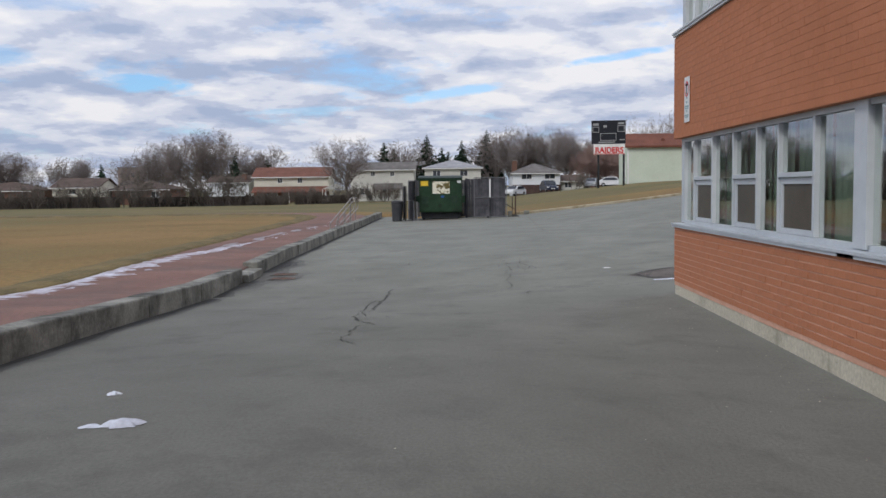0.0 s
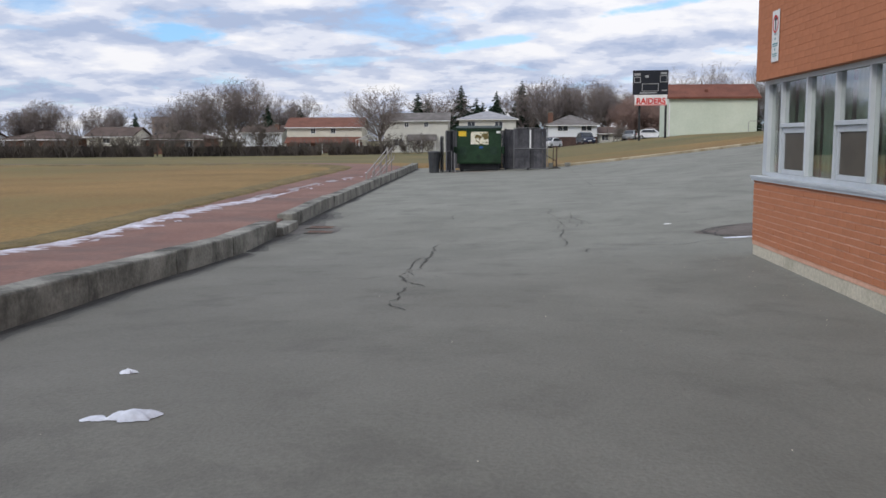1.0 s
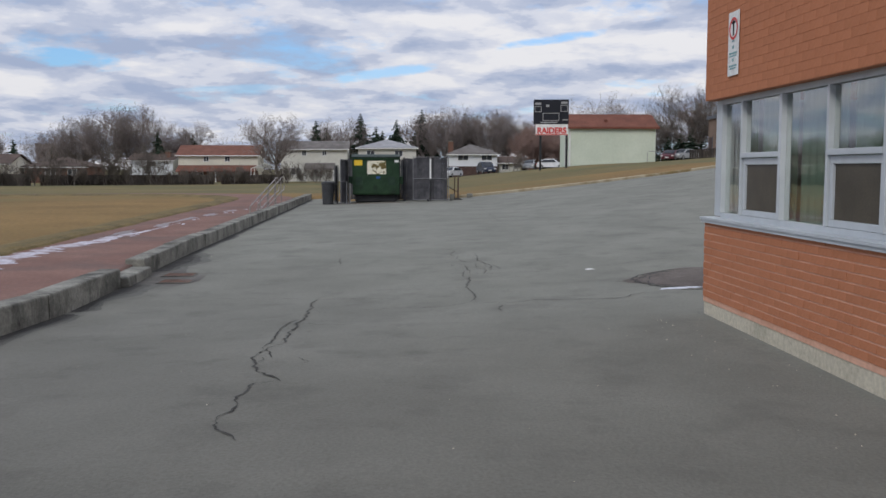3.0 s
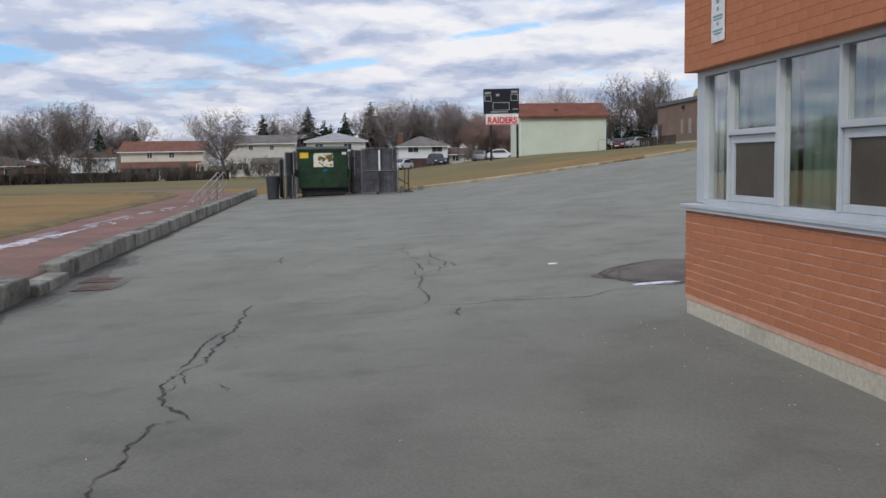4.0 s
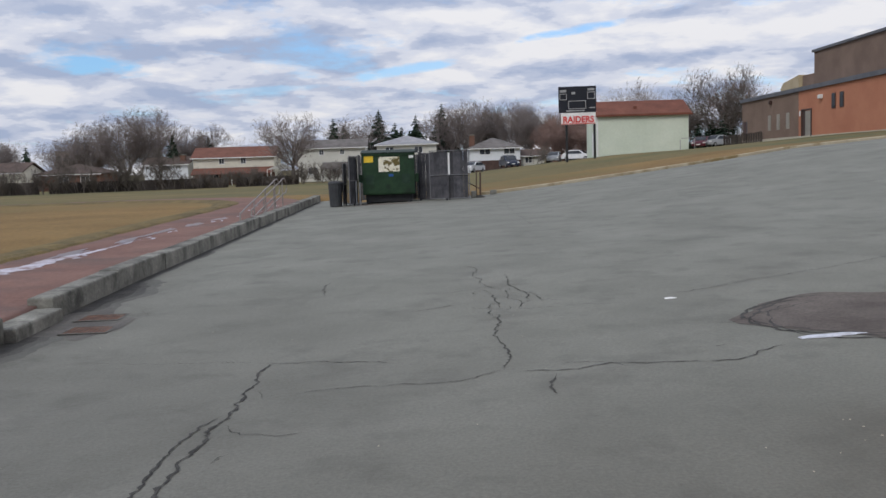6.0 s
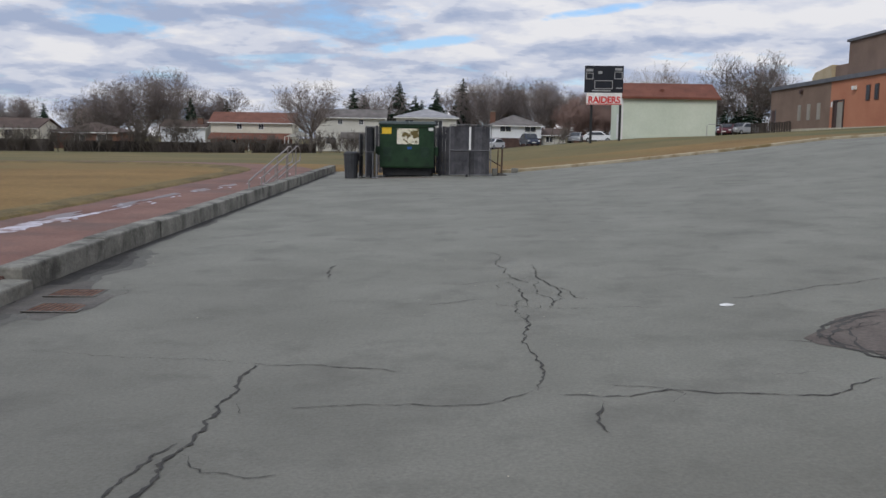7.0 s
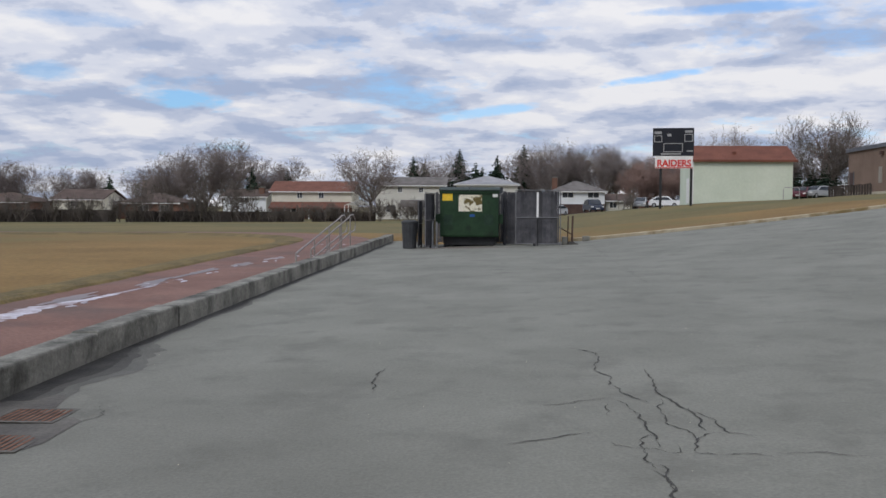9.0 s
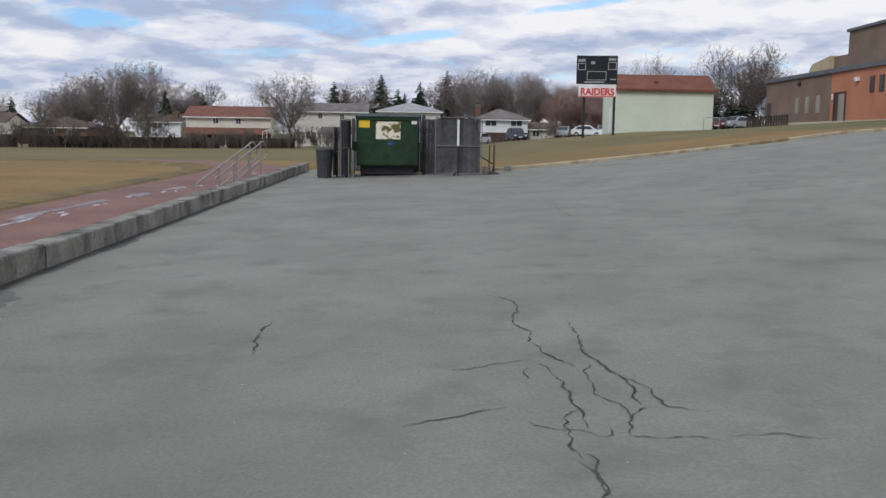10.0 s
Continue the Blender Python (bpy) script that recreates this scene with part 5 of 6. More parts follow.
def house(label, x0, x1, y, base, eave, ridge, siding, roofing, hip=False, deep=9.0, wins=(), lower=None, skirt=None, chimney=None, turn=0.0):
    """x0..x1: the front; eave and ridge: heights above the sea of z = 0. lower: (x0, x1, z, depth, roof) a lean-to roof; skirt: (z, material) a lower wall."""
    h = thing("house", label, "house", (x0, y, base), turn)
    w, e, r = x1 - x0, eave - base, ridge - base
    bm = bmesh.new()
    if hip:
        box(bm, 0, w, 0, deep, -1.5, e)
    else:
        prism(bm, [(0, -1.5), (0, e), (deep / 2, r - 0.1), (deep, e), (deep, -1.5)], 0, w, "x")
    part("wall", bm, siding, h)
    part("roof", hip_roof(0, w, 0, deep, e, r) if hip else gable_roof(0, w, 0, deep, e, r), roofing, h)
    part("gutter", boxed((-0.4, w + 0.4, -0.55, -0.42, e - 0.18, e - 0.04)), M_WHITE, h)
    if skirt:
        part("wall", boxed((-0.03, w + 0.03, -0.12, -0.005, -1.5, skirt[0] - base)), skirt[1], h, "darker lower wall")
    for wx, wz, ww, wh in wins:
        window(h, wx - x0, -0.005 if not (skirt and wz < skirt[0]) else -0.125, wz - base, ww, wh)
    if lower:
        lx0, lx1, lz, ld, lm = lower
        bm = bmesh.new()
        prism(bm, [(-ld, lz - base - 0.9), (-0.13, lz - base), (-0.13, lz - base - 0.14), (-ld, lz - base - 1.04)], lx0 - x0, lx1 - x0, "x")
        part("porch_roof", bm, lm, h)
        for xx in (lx0 - x0 + 0.2, (lx0 + lx1) / 2 - x0, lx1 - x0 - 0.2):
            part("porch_post", boxed((xx - 0.07, xx + 0.07, -ld + 0.1, -ld + 0.24, -1.2, lz - base - 0.95)), M_WHITE, h)
    if chimney:
        cx, cz = chimney
        ch = part("chimney", boxed((cx - x0 - 0.4, cx - x0 + 0.4, 1.0, 1.8, e - 1.0, cz - base)), M_HBRICK, h, "brick chimney")
        part("chimney_cap", boxed((cx - x0 - 0.48, cx - x0 + 0.48, 0.92, 1.88, cz - base, cz - base + 0.12)), M_CONC, ch)
    return h


house("two-storey cream house with rust-red roof and porch", -33.2, -20.8, 150, -0.6, 3.75, 5.25, M_CREAM, M_ROOF_RED, deep=7, wins=((-29.2, 2.75, 0.7, 0.75), (-25.9, 2.75, 0.7, 0.75), (-31, 0.2, 1.6, 1.0)), lower=(-33.2, -20.9, 2.15, 2.2, M_ROOF_RED), skirt=(1.3, M_HBRICK))
house("two-storey beige house with grey shingled roof", -17.2, -6.7, 150, -0.6, 4.75, 5.95, M_BEIGE, M_ROOF_GREY, deep=7, wins=((-13.8, 3.7, 0.6, 0.7), (-10.6, 3.7, 0.6, 0.7), (-11.9, 0.9, 1.2, 0.9), (-15.6, 0.7, 1.4, 1.0)), lower=(-13.4, -8.6, 2.5, 1.3, M_ROOF_GREY))
house("beige house with pale grey hipped roof", -5.0, 4.3, 151, -0.3, 4.95, 6.4, M_BEIGE, M_ROOF_LIGHT, True, 9, wins=((-3.6, 3.6, 1.2, 0.9), (0.9, 3.6, 1.2, 0.9)))
house("white bungalow with grey-brown hipped roof and chimney", 9.5, 17.3, 150, 0.4, 3.95, 5.6, M_WSIDING, M_ROOF_GREY, True, 9, wins=((11.0, 3.0, 1.6, 0.75), (14.8, 3.0, 1.6, 0.75)), skirt=(2.0, M_DOORB), chimney=(9.9, 5.95))
house("small white carport wing with brown roof", 17.6, 21.2, 151, 0.4, 2.6, 3.5, M_BEIGE, M_ROOF_DARK, False, 6, wins=((18.2, 1.5, 1.0, 0.8),))
house("low brown bungalow behind parked cars", 22.5, 32.0, 148, 0.4, 3.1, 4.3, M_HBRICK, M_ROOF_DARK, True, 9, wins=((24, 1.6, 1.6, 1.0),))
house("white-sided house with dark low roof", -41.0, -34.3, 151, -0.6, 2.95, 4.0, M_WSIDING, M_ROOF_DARK, False, 8, wins=((-38.3, 2.0, 1.3, 0.7),), chimney=(-35.3, 4.3))
house("brown brick house with dark shingled roof", -53.0, -44.2, 140, -0.6, 1.9, 3.3, M_HBRICK, M_ROOF_DARK, True, 9, wins=((-50, 0.7, 1.4, 0.8), (-46.8, 0.7, 1.2, 0.8)))
house("cream house with brown roof beyond the hedge", -60.5, -53.6, 136, -0.6, 2.3, 3.6, M_CREAM, M_ROOF_DARK, False, 8, wins=((-58, 1.3, 1.0, 0.7),))
house("brown roofed bungalow beyond the hedge", -71.0, -62.0, 132, -0.6, 1.9, 3.2, M_HBRICK, M_ROOF_DARK, True, 8, wins=((-68, 0.8, 1.4, 0.8),))
house("small white house beyond the hedge", -80.0, -73.0, 128, -0.6, 2.2, 3.4, M_WSIDING, M_ROOF_DARK, False, 8, wins=((-77, 1.0, 1.2, 0.8),))
M_TANB = mat("tan_block_brick", (0.26, 0.19, 0.15), (0.33, 0.25, 0.2), 0.3, 0.9, 0.1, 6)
blk = thing("apartment_block", "distant tan apartment block above the trees", "building", (-108.7, 300, -1))
part("wall", boxed((-3, 3, 0, 8, -1, 10.2)), M_TANB, blk)
part("roof", boxed((-3.2, 3.2, -0.2, 8.2, 10.2, 10.6)), M_ROOF_DARK, blk)
for r in range(3):
    for c in range(3):
        part("window", boxed((-2.4 + c * 1.9, -1.3 + c * 1.9, -0.06, 0.02, 1.6 + r * 2.8, 2.9 + r * 2.8)), M_PANE, blk)

tent = thing("garden_canopy", "pale garden canopy behind the house fence", "canopy", (-18.6, 142, -0.5))
bm = bmesh.new()
a = bm.verts.new((0, 0, 3.0))
ring = [bm.verts.new((1.9 * sx, 1.9 * sy, 2.15)) for sx, sy in ((-1, -1), (1, -1), (1, 1), (-1, 1))]
for k in range(4):
    bm.faces.new((ring[k], ring[(k + 1) % 4], a))
bmesh.ops.solidify(bm, geom=bm.faces[:], thickness=0.05)
part("canopy", bm, M_BEIGE, tent)
for sx, sy in ((-1, -1), (1, -1), (1, 1), (-1, 1)):
    part("leg", tube(bmesh.new(), [(1.8 * sx, 1.8 * sy, -0.3), (1.8 * sx, 1.8 * sy, 2.2)], 0.05), M_WHITE, tent)

# ---------------------------------------------------------------- fence line and hedge of the back gardens


def fence_line(x):
    """Plan line of the garden fences round the field."""
    return 128 + 0.62 * (x + 8) if x < -8 else 128


def garden_fence(xa, xb, label, h):
    f = thing("garden_fence", label, "fence", (0, 0, 0), 0, "garden fences")
    k = max(2, round((xb - xa) / 2.4))
    for i in range(k + 1):
        x = xa + (xb - xa) * i / k
        y = fence_line(x)
        part("post", boxed((x - 0.06, x + 0.06, y - 0.06, y + 0.06, land(x, y) - 0.2, land(x, y) + h + 0.08)), M_FENCE, f)
        if i < k:
            x2 = xa + (xb - xa) * (i + 1) / k
            y2 = fence_line(x2)
            z = land((x + x2) / 2, (y + y2) / 2)
            bm = bmesh.new()
            v = [bm.verts.new((px, py + dy, zz)) for dy in (0.07, 0.10) for (px, py) in ((x, y), (x2, y2)) for zz in (z - 0.1, z + h)]
            for q in ((0, 2, 3, 1), (4, 5, 7, 6), (1, 3, 7, 5), (0, 1, 5, 4), (2, 6, 7, 3), (0, 4, 6, 2)):
                bm.faces.new([v[a] for a in q])
            part("fence_panel", bm, M_FENCE, f)


garden_fence(-78, -60, "dark wooden garden fence behind bare shrubs", 1.15)
garden_fence(-58, -40, "dark wooden garden fence behind bare shrubs", 1.3)
garden_fence(-39, -22, "dark wooden garden fence behind bare shrubs", 1.2)
garden_fence(-21, -14, "dark wooden garden fence behind bare shrubs", 1.15)

# ---------------------------------------------------------------- trees


def limb(out, rng, p, d, length, r, level, spread, droop, sprigs=(3, 3, 4)):
    """Adds a limb and its twigs to out = (verts, faces)."""
    verts, faces = out
    sides = 5 if level == 0 else 3
    segs = (4, 4, 2, 1)[level]
    ring0 = None
    kids = []
    for s in range(segs + 1):
        f = s / segs
        rr = r * (1 - 0.72 * f) if level < 3 else r * (1 - 0.9 * f)
        a = d.orthogonal().normalized()
        b = d.cross(a).normalized()
        base = len(verts)
        for k in range(sides):
            t = 2 * math.pi * k / sides
            q = p + (a * math.cos(t) + b * math.sin(t)) * rr
            verts.append((q.x, q.y, q.z))
        if ring0 is not None:
            for k in range(sides):
                faces.append((ring0 + k, ring0 + (k + 1) % sides, base + (k + 1) % sides, base + k))
        ring0 = base
        if s > 0:
            kids.append((p.copy(), d.copy(), f, rr))
        if s < segs:
            p = p + d * (length / segs)
            d = (d + Vector((rng.gauss(0, 0.16), rng.gauss(0, 0.16), rng.gauss(0.05 - droop, 0.10)))).normalized()
    if level >= 3:
        return
    n_side = sprigs[level]
    for (q, dd, f, rr) in kids:
        for _ in range(n_side if f > 0.2 else 1):
            a = dd.orthogonal().normalized()
            a.rotate(Matrix.Rotation(rng.uniform(0, 2 * math.pi), 3, dd))
            nd = (dd * rng.uniform(0.55, 0.9) + a * spread * rng.uniform(0.6, 1.1) + Vector((0, 0, 0.22 - droop))).normalized()
            limb(out, rng, q, nd, length * rng.uniform(*((0.45, 0.68), (0.42, 0.62), (0.38, 0.62))[level]), max(rr * 0.62, 0.017), level + 1, spread, droop, sprigs)


def bare_tree(x, y, h, seed, label, twig=None, spread=0.75, limbs=5, trunk=0.25, lean=0.0, group="bare trees round the field", z=None, wide=1.0, sprigs=(3, 3, 4), crest=0.985):
    rng = random.Random(seed)
    z = land(x, y) if z is None else z
    t = thing("tree", label, "tree", (x, y, z), 0, group)
    bm = bmesh.new()
    r = h * 0.022
    top = Vector((rng.gauss(0, 0.03) * h + lean, rng.gauss(0, 0.02) * h, h * trunk))
    tube(bm, [(0, 0, -0.4), (top.x * 0.2, top.y * 0.2, 0.3), (top.x * 0.6, top.y * 0.6, top.z * 0.6), top], r * 1.4, 8, r)
    part("trunk", bm, M_BARK, t)
    out = ([], [])
    for k in range(limbs):
        a = 2 * math.pi * (k + rng.uniform(-0.3, 0.3)) / limbs
        up = 1.0 if k else 2.5
        d = Vector((math.cos(a) * spread, math.sin(a) * spread, up * rng.uniform(0.8, 1.15))).normalized()
        limb(out, rng, top - Vector((0, 0, r)), d, h * (0.62 - trunk * 0.5) * rng.uniform(0.8, 1.1), r * 0.62, 0, spread * 0.95, 0.02, sprigs)
    peak = sorted(v[2] for v in out[0])[int(len(out[0]) * crest)]
    k, kw = (h - top.z) / (peak - top.z), wide * 1.05
    vs = [(top.x + (x - top.x) * k * kw, top.y + (y - top.y) * k * kw, top.z + (z - top.z) * k) for x, y, z in out[0]]
    # long shoots are drawn in to a rounded crown
    wid = sorted(math.hypot(x - top.x, y - top.y) for x, y, z in vs)[int(len(vs) * 0.93)]
    mid, half = (top.z + h) * 0.5, (h - top.z) * 0.56
    for i, (x, y, z) in enumerate(vs):
        q = math.sqrt(((x - top.x) ** 2 + (y - top.y) ** 2) / wid ** 2 + ((z - mid) / half) ** 2)
        if q > 0.86:
            f = (0.86 + (q - 0.86) * 0.4) / q
            vs[i] = (top.x + (x - top.x) * f, top.y + (y - top.y) * f, mid + (z - mid) * f)
    raw_part("crown", vs, out[1], twig or M_TWIG, t)
    return t


def spruce(x, y, h, seed, label, z=None):
    rng = random.Random(seed)
    z = land(x, y) if z is None else z
    t = thing("spruce_tree", label, "tree", (x, y, z), 0, "spruces behind the houses")
    part("trunk", tube(bmesh.new(), [(0, 0, -0.4), (0, 0, h * 0.5), (0, 0, h * 0.98)], h * 0.018, 6, 0.03), M_BARK, t)
    verts, faces = [], []
    wid = h * rng.uniform(0.30, 0.38)
    tiers = int(h * 3.2)
    for i in range(tiers):
        f = i / tiers
        zz = h * (0.10 + 0.89 * f)
        n = int(9 - 4 * f)
        for k in range(n):
            a = rng.uniform(0, 2 * math.pi)
            ln = wid * (1 - f) ** 0.85 * rng.uniform(0.6, 1.2) + 0.12
            drop = ln * rng.uniform(0.15, 0.45)
            c, s = math.cos(a), math.sin(a)
            for b in range(4):
                g0, g1 = b / 4, (b + 1.25) / 4
                wd = ln * 0.24 * (1.15 - g0) + 0.07
                base = len(verts)
                for g, ww, dz in ((g0, wd * 0.4, 0.12), (g0 + 0.12, wd, -0.05), (g1, 0.02, -0.12), (g0 + 0.12, -wd, -0.05)):
                    px, py = ln * g * c - ww * s, ln * g * s + ww * c
                    verts.append((px, py, zz - drop * g + dz * ln * 0.5 + (0.10 * ln * g * g)))
                verts.append((ln * (g0 + 0.1) * c, ln * (g0 + 0.1) * s, zz - drop * g0 - 0.22 * ln - 0.05))
                faces += [(base, base + 1, base + 2), (base, base + 2, base + 3), (base, base + 4, base + 1), (base + 1, base + 4, base + 2), (base + 3, base + 2, base + 4), (base, base + 3, base + 4)]
    raw_part("crown", verts, faces, M_NEEDLE, t)


GREYB = "bare grey-brown deciduous tree behind the houses"
REDB = "bare reddish-brown deciduous tree in early spring"
for x, y, top, seed, sp, li in ((-43, 160, 12.2, 1, 0.7, 6), (-46.5, 158, 11.2, 2, 0.8, 6), (-51.5, 160, 10.2, 3, 0.8, 6), (-54.5, 161, 8.0, 4, 0.9, 5), (-34.8, 165, 9.6, 5, 0.75, 5), (-37.5, 168, 8.4, 51, 0.75, 5), (-68.6, 140, 7.8, 6, 0.8, 6), (-72.5, 140, 6.6, 7, 0.8, 5), (-61.6, 145, 7.0, 8, 0.8, 5), (-79, 138, 7.0, 9, 0.8, 5), (-87, 140, 6.5, 91, 0.8, 5), (-9.1, 170, 10.8, 10, 0.7, 5)):
    bare_tree(x, y, top - land(x, y), seed, GREYB, M_TWIG, sp, li, 0.2)
bare_tree(-16.2, 139, 9.6 - land(-16.2, 139), 11, "spreading bare maple tree beside the beige house", M_TWIG, 0.95, 7, 0.24, wide=1.0, sprigs=(2, 3, 3))
for x, y, top, seed in ((7.5, 168, 11.6, 12), (10.5, 165, 12.6, 13), (14.5, 170, 11.5, 14), (18.2, 166, 12.2, 15), (21.5, 170, 11.0, 16), (24.5, 168, 10.2, 17), (28.0, 172, 10.6, 18), (32.0, 170, 10.0, 19)):
    bare_tree(x, y, top - land(x, y), seed, GREYB, M_TWIG, 0.6, 6, 0.18)
for x, y, top, seed in ((20.6, 140, 7.2, 21), (23.0, 142, 8.4, 22), (25.4, 140, 7.4, 23), (28.2, 143, 7.8, 24)):
    bare_tree(x, y, top - land(x, y), seed, REDB, M_TWIG_RED, 0.65, 6, 0.12)
bare_tree(26.0, 112, 11.0 - land(26, 112), 31, "tall slender bare tree behind the field house", M_TWIG, 0.8, 5, 0.3, wide=0.85, sprigs=(2, 2, 3), crest=0.999)
bare_tree(41.3, 128, 14.0 - land(41.3, 128), 32, "large many-stemmed bare tree between field house and school", M_TWIG_DARK, 0.7, 7, 0.07, wide=1.12, sprigs=(3, 3, 3), crest=0.999)
bare_tree(44.3, 131, 12.6 - land(44.3, 131), 33, "bare tree with fine pinkish twigs behind the school wing", M_TWIG_RED, 0.6, 5, 0.2, wide=0.9, sprigs=(2, 3, 4), crest=0.999)
bare_tree(38.0, 130, 10.0 - land(38, 130), 34, "low bare tree between field house and school", M_TWIG_DARK, 0.8, 5, 0.1, wide=1.0, sprigs=(2, 3, 4), crest=0.999)
for x, y, top, seed in ((-13.2, 170, 10.5, 1), (-11.6, 173, 9.4, 2), (-5.1, 168, 11.7, 3), (-2.4, 171, 9.5, 4), (-1.3, 173, 8.8, 14), (1.4, 175, 11.0, 5), (5.9, 170, 12.6, 6), (13.9, 172, 12.0, 7), (-37.5, 155, 7.8, 8), (-58.5, 150, 6.4, 9), (-33.4, 162, 7.6, 10)):
    spruce(x, y, top - land(x, y), 200 + seed, "dark green spruce behind the houses")
for x, y, top, seed in ((39.6, 126.5, 6.6, 230), (41.0, 126, 7.4, 231), (38.0, 127, 6.2, 232), (42.6, 127, 6.0, 233), (36.4, 129, 6.0, 234), (34.6, 131, 5.4, 235)):
    spruce(x, y, top - land(x, y), seed, "dark evergreen bush under the bare trees")


def far_woods():
    """Bare woods behind the houses, too far to tell tree from tree."""
    rng = random.Random(77)
    out = ([], [])
    for k in range(46):
        x = -125 + 190 * (k + rng.uniform(-0.4, 0.4)) / 46
        y = 196 + rng.uniform(-8, 22)
        h = rng.uniform(6.5, 9.5) * (1.0 if x < -5 else 1.35)
        z = land(x, y)
        p = Vector((x, y, z))
        for q in range(7):
            d = Vector((rng.gauss(0, 0.45), rng.gauss(0, 0.2), 1)).normalized()
            limb(out, rng, p + Vector((rng.gauss(0, 1.1), 0, h * rng.uniform(0.1, 0.4))), d, h * rng.uniform(0.4, 0.55), 0.09, 1, 0.7, 0.0)
    ob = raw_part("far_woods", out[0], out[1], M_TWIG, None)
    tagged(ob, "distant belt of bare grey-brown woods", "woods", kind="stuff")


far_woods()


def shrub(x, y, w, h, seed, label):
    """A thicket of bare upright stems and twigs."""
    rng = random.Random(seed)
    s = thing("shrub", label, "shrub", (x, y, land(x, y) - 0.05), 0, "bare shrubs along the fence")
    out = ([], [])
    for k in range(int(6 * w)):
        p = Vector((rng.uniform(-w, w) * 0.6, rng.uniform(-0.5, 0.5), 0))
        d = Vector((rng.gauss(0, 0.35), rng.gauss(0, 0.35), 1)).normalized()
        limb(out, rng, p, d, h * rng.uniform(0.55, 0.95), 0.035, 1, 0.6, 0.0)
    raw_part("thicket", out[0], out[1], M_SHRUB, s)


rng = random.Random(17)
x = -80.0
while x < -9:
    w = rng.uniform(1.4, 2.6)
    shrub(x, fence_line(x) - rng.uniform(0.8, 1.6), w, (rng.uniform(1.4, 2.3) if rng.random() < 0.6 or x > -24 else rng.uniform(2.5, 4.0)), int(x * 10) + 3000, "leafless brown shrub in front of the garden fence")
    x += w * 1.05
for x, y, w, h in ((36.5, 129.5, 2.4, 3.2), (39.6, 130.0, 2.6, 3.4), (43, 130.0, 2.6, 3.6), (46, 129, 2.2, 3.0), (34.5, 133, 2.4, 2.6), (17.9, 132, 1.6, 2.0)):
    shrub(x, y, w, h, int(x * 7), "leafless brown shrub by the school parking")

# ---------------------------------------------------------------- street and cars


def wing_fence():
    """Low dark board fence in front of the far wing."""
    f = thing("garden_fence", "low dark board fence before the brown school wall", "fence", (0, 0, 0), 0, "garden fences")
    for i in range(16):
        x, y = 33.2 + 0.24 * i, 103.4 - 0.05 * i
        z = land(x, y)
        part("board", boxed((x, x + 0.22, y, y + 0.03, z - 0.1, z + 1.05 + 0.03 * (i % 3))), M_FENCE, f)
    for i in (0, 8, 15):
        x, y = 33.25 + 0.24 * i, 103.4 - 0.05 * i
        part("post", boxed((x, x + 0.1, y + 0.035, y + 0.13, land(x, y) - 0.2, land(x, y) + 1.15)), M_FENCE, f)


wing_fence()


def street():
    bm = bmesh.new()
    prev = None
    for x in steps((-6, 60, 3)):
        row = [bm.verts.new((x, y, land(x, y) + 0.06)) for y in (130.5, 135, 140.5)]
        if prev:
            for k in range(2):
                bm.faces.new((prev[k], prev[k + 1], row[k + 1], row[k]))
        prev = row
    structure("road", bm, M_ASPHALT, "pale grey street beyond the grass", "road")


street()


def car(at, turn, paint, label, tall=1.45):
    """A parked car: body shell, cabin glass, wheels, lamps."""
    c = thing("car", label, "car", at, turn, "parked cars")
    bm = bmesh.new()
    prof = [(-2.2, 0.28), (-2.25, 0.62), (-2.1, 0.86), (-1.15, 0.95), (-0.45, tall - 0.04), (0.2, tall), (1.15, tall - 0.06), (1.85, 0.98), (2.15, 0.9), (2.2, 0.5), (2.15, 0.28)]
    prism(bm, prof, -0.86, 0.86, "y")
    for v in bm.verts:
        if v.co.z > 1.0:
            v.co.y *= 0.82
    bmesh.ops.bevel(bm, geom=bm.edges[:], offset=0.05, segments=2, affect='EDGES')
    part("body", bm, paint, c)
    for s in (-1, 1):
        bm = bmesh.new()
        y0 = 0.80 * s
        pts = [(-0.95, 0.99), (-0.42, tall - 0.12), (1.05, tall - 0.14), (1.55, 0.99)]
        prism(bm, pts, y0, y0 + 0.045 * s, "y")
        for v in bm.verts:
            if v.co.z < 1.05:
                v.co.y += 0.065 * s
        part("side_window", bm, M_PANE, c)
        for xx in (-1.38, 1.38):
            wh = part("wheel", tube(bmesh.new(), [(xx, 0.70 * s, 0.31), (xx, 0.885 * s, 0.31)], 0.31, 18), M_TYRE, c)
            part("rim", tube(bmesh.new(), [(xx, 0.886 * s, 0.31), (xx, 0.90 * s, 0.31)], 0.19, 14), M_GALV, wh)
        part("headlight", boxed((-2.26, -2.12, s * 0.72 - 0.15, s * 0.72 + 0.15, 0.62, 0.76), bevel=0.02), M_WHITE, c)
        part("tail_light", boxed((2.10, 2.22, s * 0.74 - 0.12, s * 0.74 + 0.12, 0.68, 0.86), bevel=0.02), M_RED, c)
    for pts in ([(-1.12, 1.0), (-0.47, tall - 0.08), (-0.50, tall - 0.05), (-1.16, 1.02)], [(1.22, tall - 0.1), (1.80, 1.02), (1.84, 1.04), (1.25, tall - 0.07)]):
        bm = bmesh.new()
        prism(bm, pts, -0.66, 0.66, "y")
        part("windscreen", bm, M_PANE, c)
    part("number_plate", boxed((-2.29, -2.265, -0.25, 0.25, 0.42, 0.53)), M_WHITE, c)
    return c


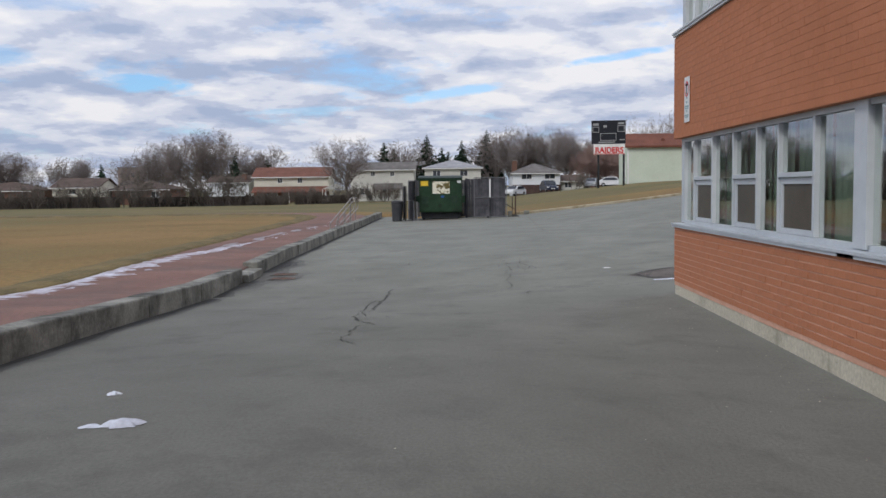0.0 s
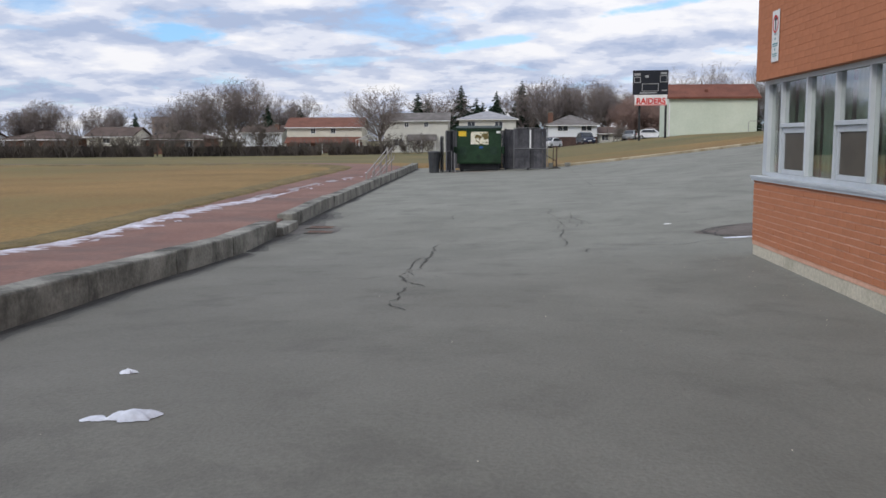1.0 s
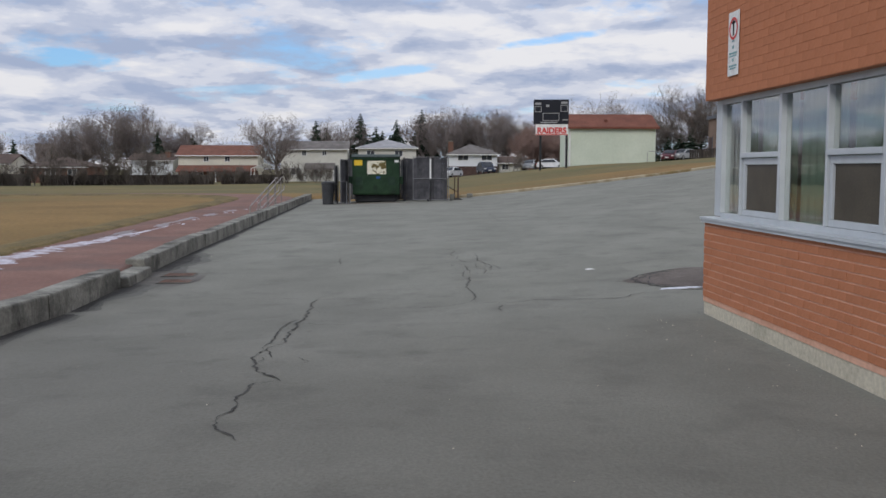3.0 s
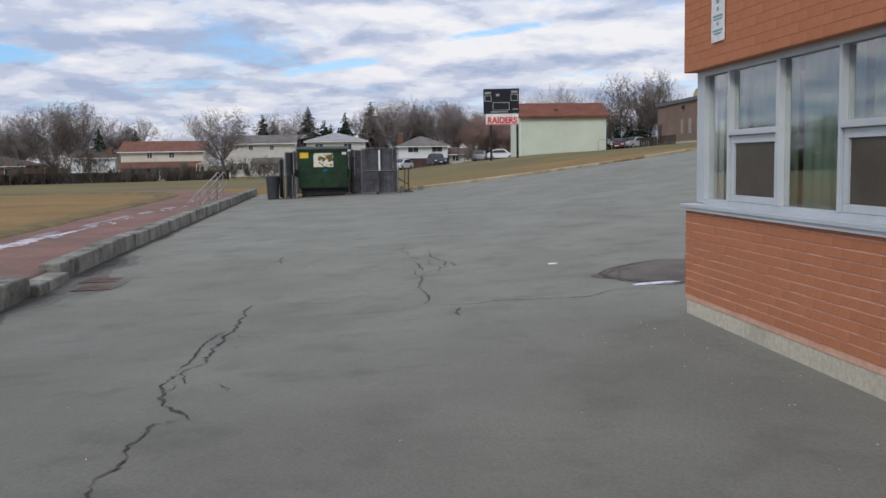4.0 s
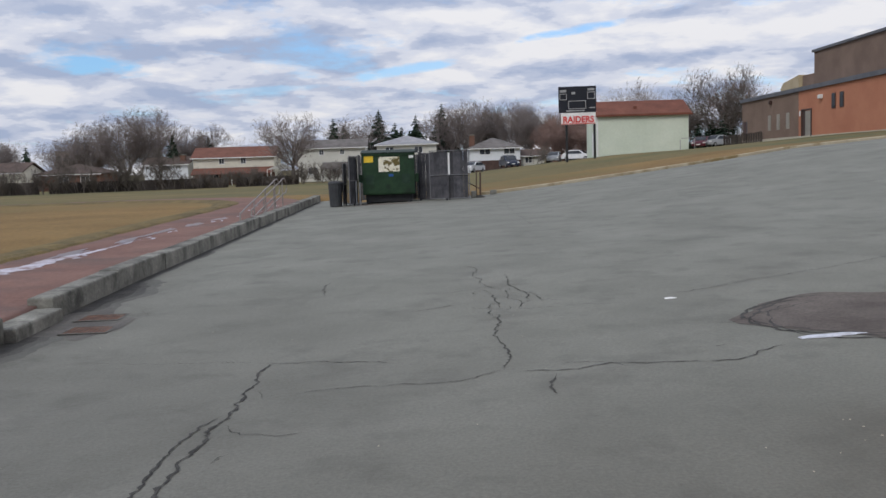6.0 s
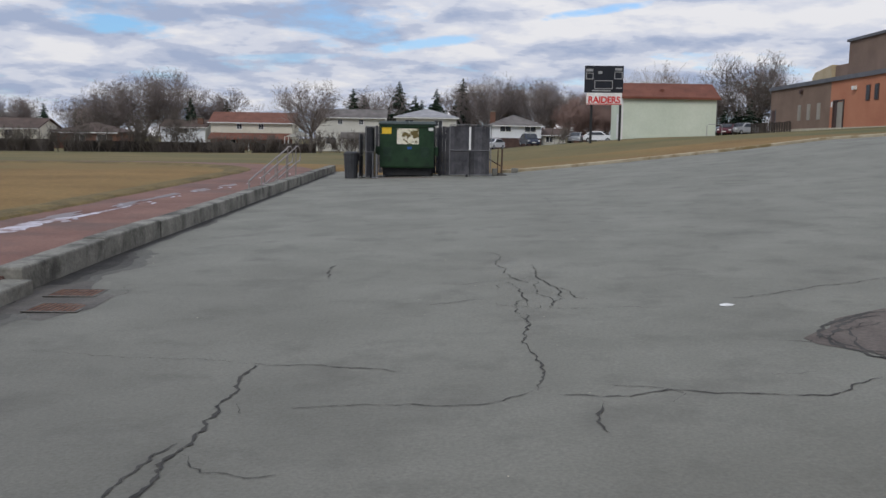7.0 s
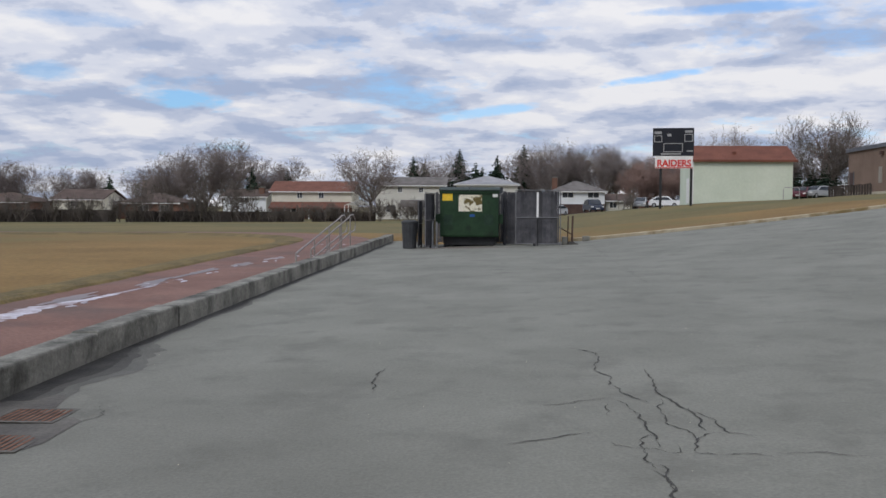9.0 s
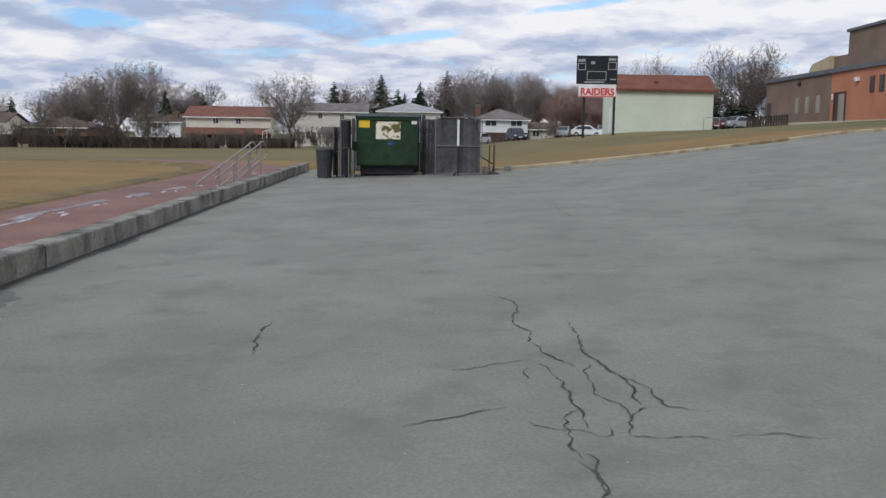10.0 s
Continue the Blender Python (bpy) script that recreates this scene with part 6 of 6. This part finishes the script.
def paint(name, c):
    m = mat(name, tuple(v * 0.9 for v in c), c, 2, 0.3, 0.0, 40)
    m.node_tree.nodes["Principled BSDF"].inputs["Coat Weight"].default_value = 0.6
    return m


P_BLUE, P_WHITE, P_SILVER, P_MAROON = paint("dark_blue_paint", (0.02, 0.03, 0.06)), paint("car_white_paint", (0.75, 0.75, 0.75)), paint("silver_paint", (0.36, 0.37, 0.38)), paint("maroon_paint", (0.10, 0.02, 0.03))
for x, y, turn, p, label, tall in ((13.9, 135, 100, P_BLUE, "dark blue parked car on the street", 1.7), (20.2, 135, 75, P_SILVER, "silver parked car on the street", 1.5), (23.4, 134, 150, P_WHITE, "white parked car on the street", 1.5), (26.0, 137, 80, P_SILVER, "silver-grey parked car behind the field house", 1.5), (8.8, 134, 60, P_WHITE, "white parked car beyond the enclosure", 1.5), (36.9, 122, 60, P_MAROON, "maroon parked car by the school", 1.5), (38.7, 122, 35, P_SILVER, "silver parked car by the school", 1.5)):
    car((x, y, land(x, y) + (0.06 if 130.5 < y < 140.5 else 0.0)), turn, p, label, tall)

# ---------------------------------------------------------------- bricks, last
COURSE, BRICK, JOINT = 0.0792, 0.235, 0.015


def brick_mesh(length, height, joint=0.0, out=0.006, perp=0.004, worn=0.002):
    height += JOINT - joint if joint else 0.0
    bm = boxed((-out, 0.01, -(length - perp) / 2, (length - perp) / 2, -(height - JOINT) / 2, (height - JOINT) / 2))
    bmesh.ops.bevel(bm, geom=[e for e in bm.edges if all(v.co.x < -out + 0.001 for v in e.verts)], offset=worn, segments=1, affect='EDGES')
    return mesh_of("brick", bm, M_BRICK)


LOWER = brick_mesh(BRICK, COURSE, 0.0, 0.006, 0.0015, 0.0007), brick_mesh(BRICK / 2, COURSE, 0.0, 0.006, 0.0015, 0.0007)
UPPER = brick_mesh(BRICK, COURSE, 0.003, 0.0022, 0.002, 0.0006), brick_mesh(BRICK / 2, COURSE, 0.003, 0.0022, 0.002, 0.0006)


def lay(parent, shapes, wall_x, z0, courses, y_near, y_far, single_from, uneven):
    """Running bond along the wall; bricks beyond single_from are objects, the rest one mesh."""
    rng = random.Random(6)
    rest_v, rest_f = [], []
    for c in range(courses):
        z = z0 + (c + 0.5) * COURSE
        y = y_far
        first = c % 2
        while y > y_near:
            me, ln = (shapes[1], BRICK / 2) if first else (shapes[0], BRICK)
            first = 0
            yc = y - ln / 2
            proud = rng.uniform(-uneven, uneven)
            if yc > single_from:
                ob = new("brick", me)
                ob.parent = parent
                ob.location = (wall_x + proud, yc, z)
            else:
                b = len(rest_v)
                rest_v += [(v.co.x + wall_x + proud, v.co.y + yc, v.co.z + z) for v in me.vertices]
                rest_f += [tuple(b + i for i in p.vertices) for p in me.polygons]
            y -= ln
    rest = raw_part("brickwork", rest_v, rest_f, M_BRICK, parent)
    rest["kind"] = "stuff"


lay(lower, LOWER, WX + 0.005, 0.17, 11, -4.0, B1 - 0.005, 7.9, 0.003)
lay(upper, UPPER, WX - 0.001, HEAD + 0.004, 19, -4.0, B1 + 0.06, 10.4, 0.0006)
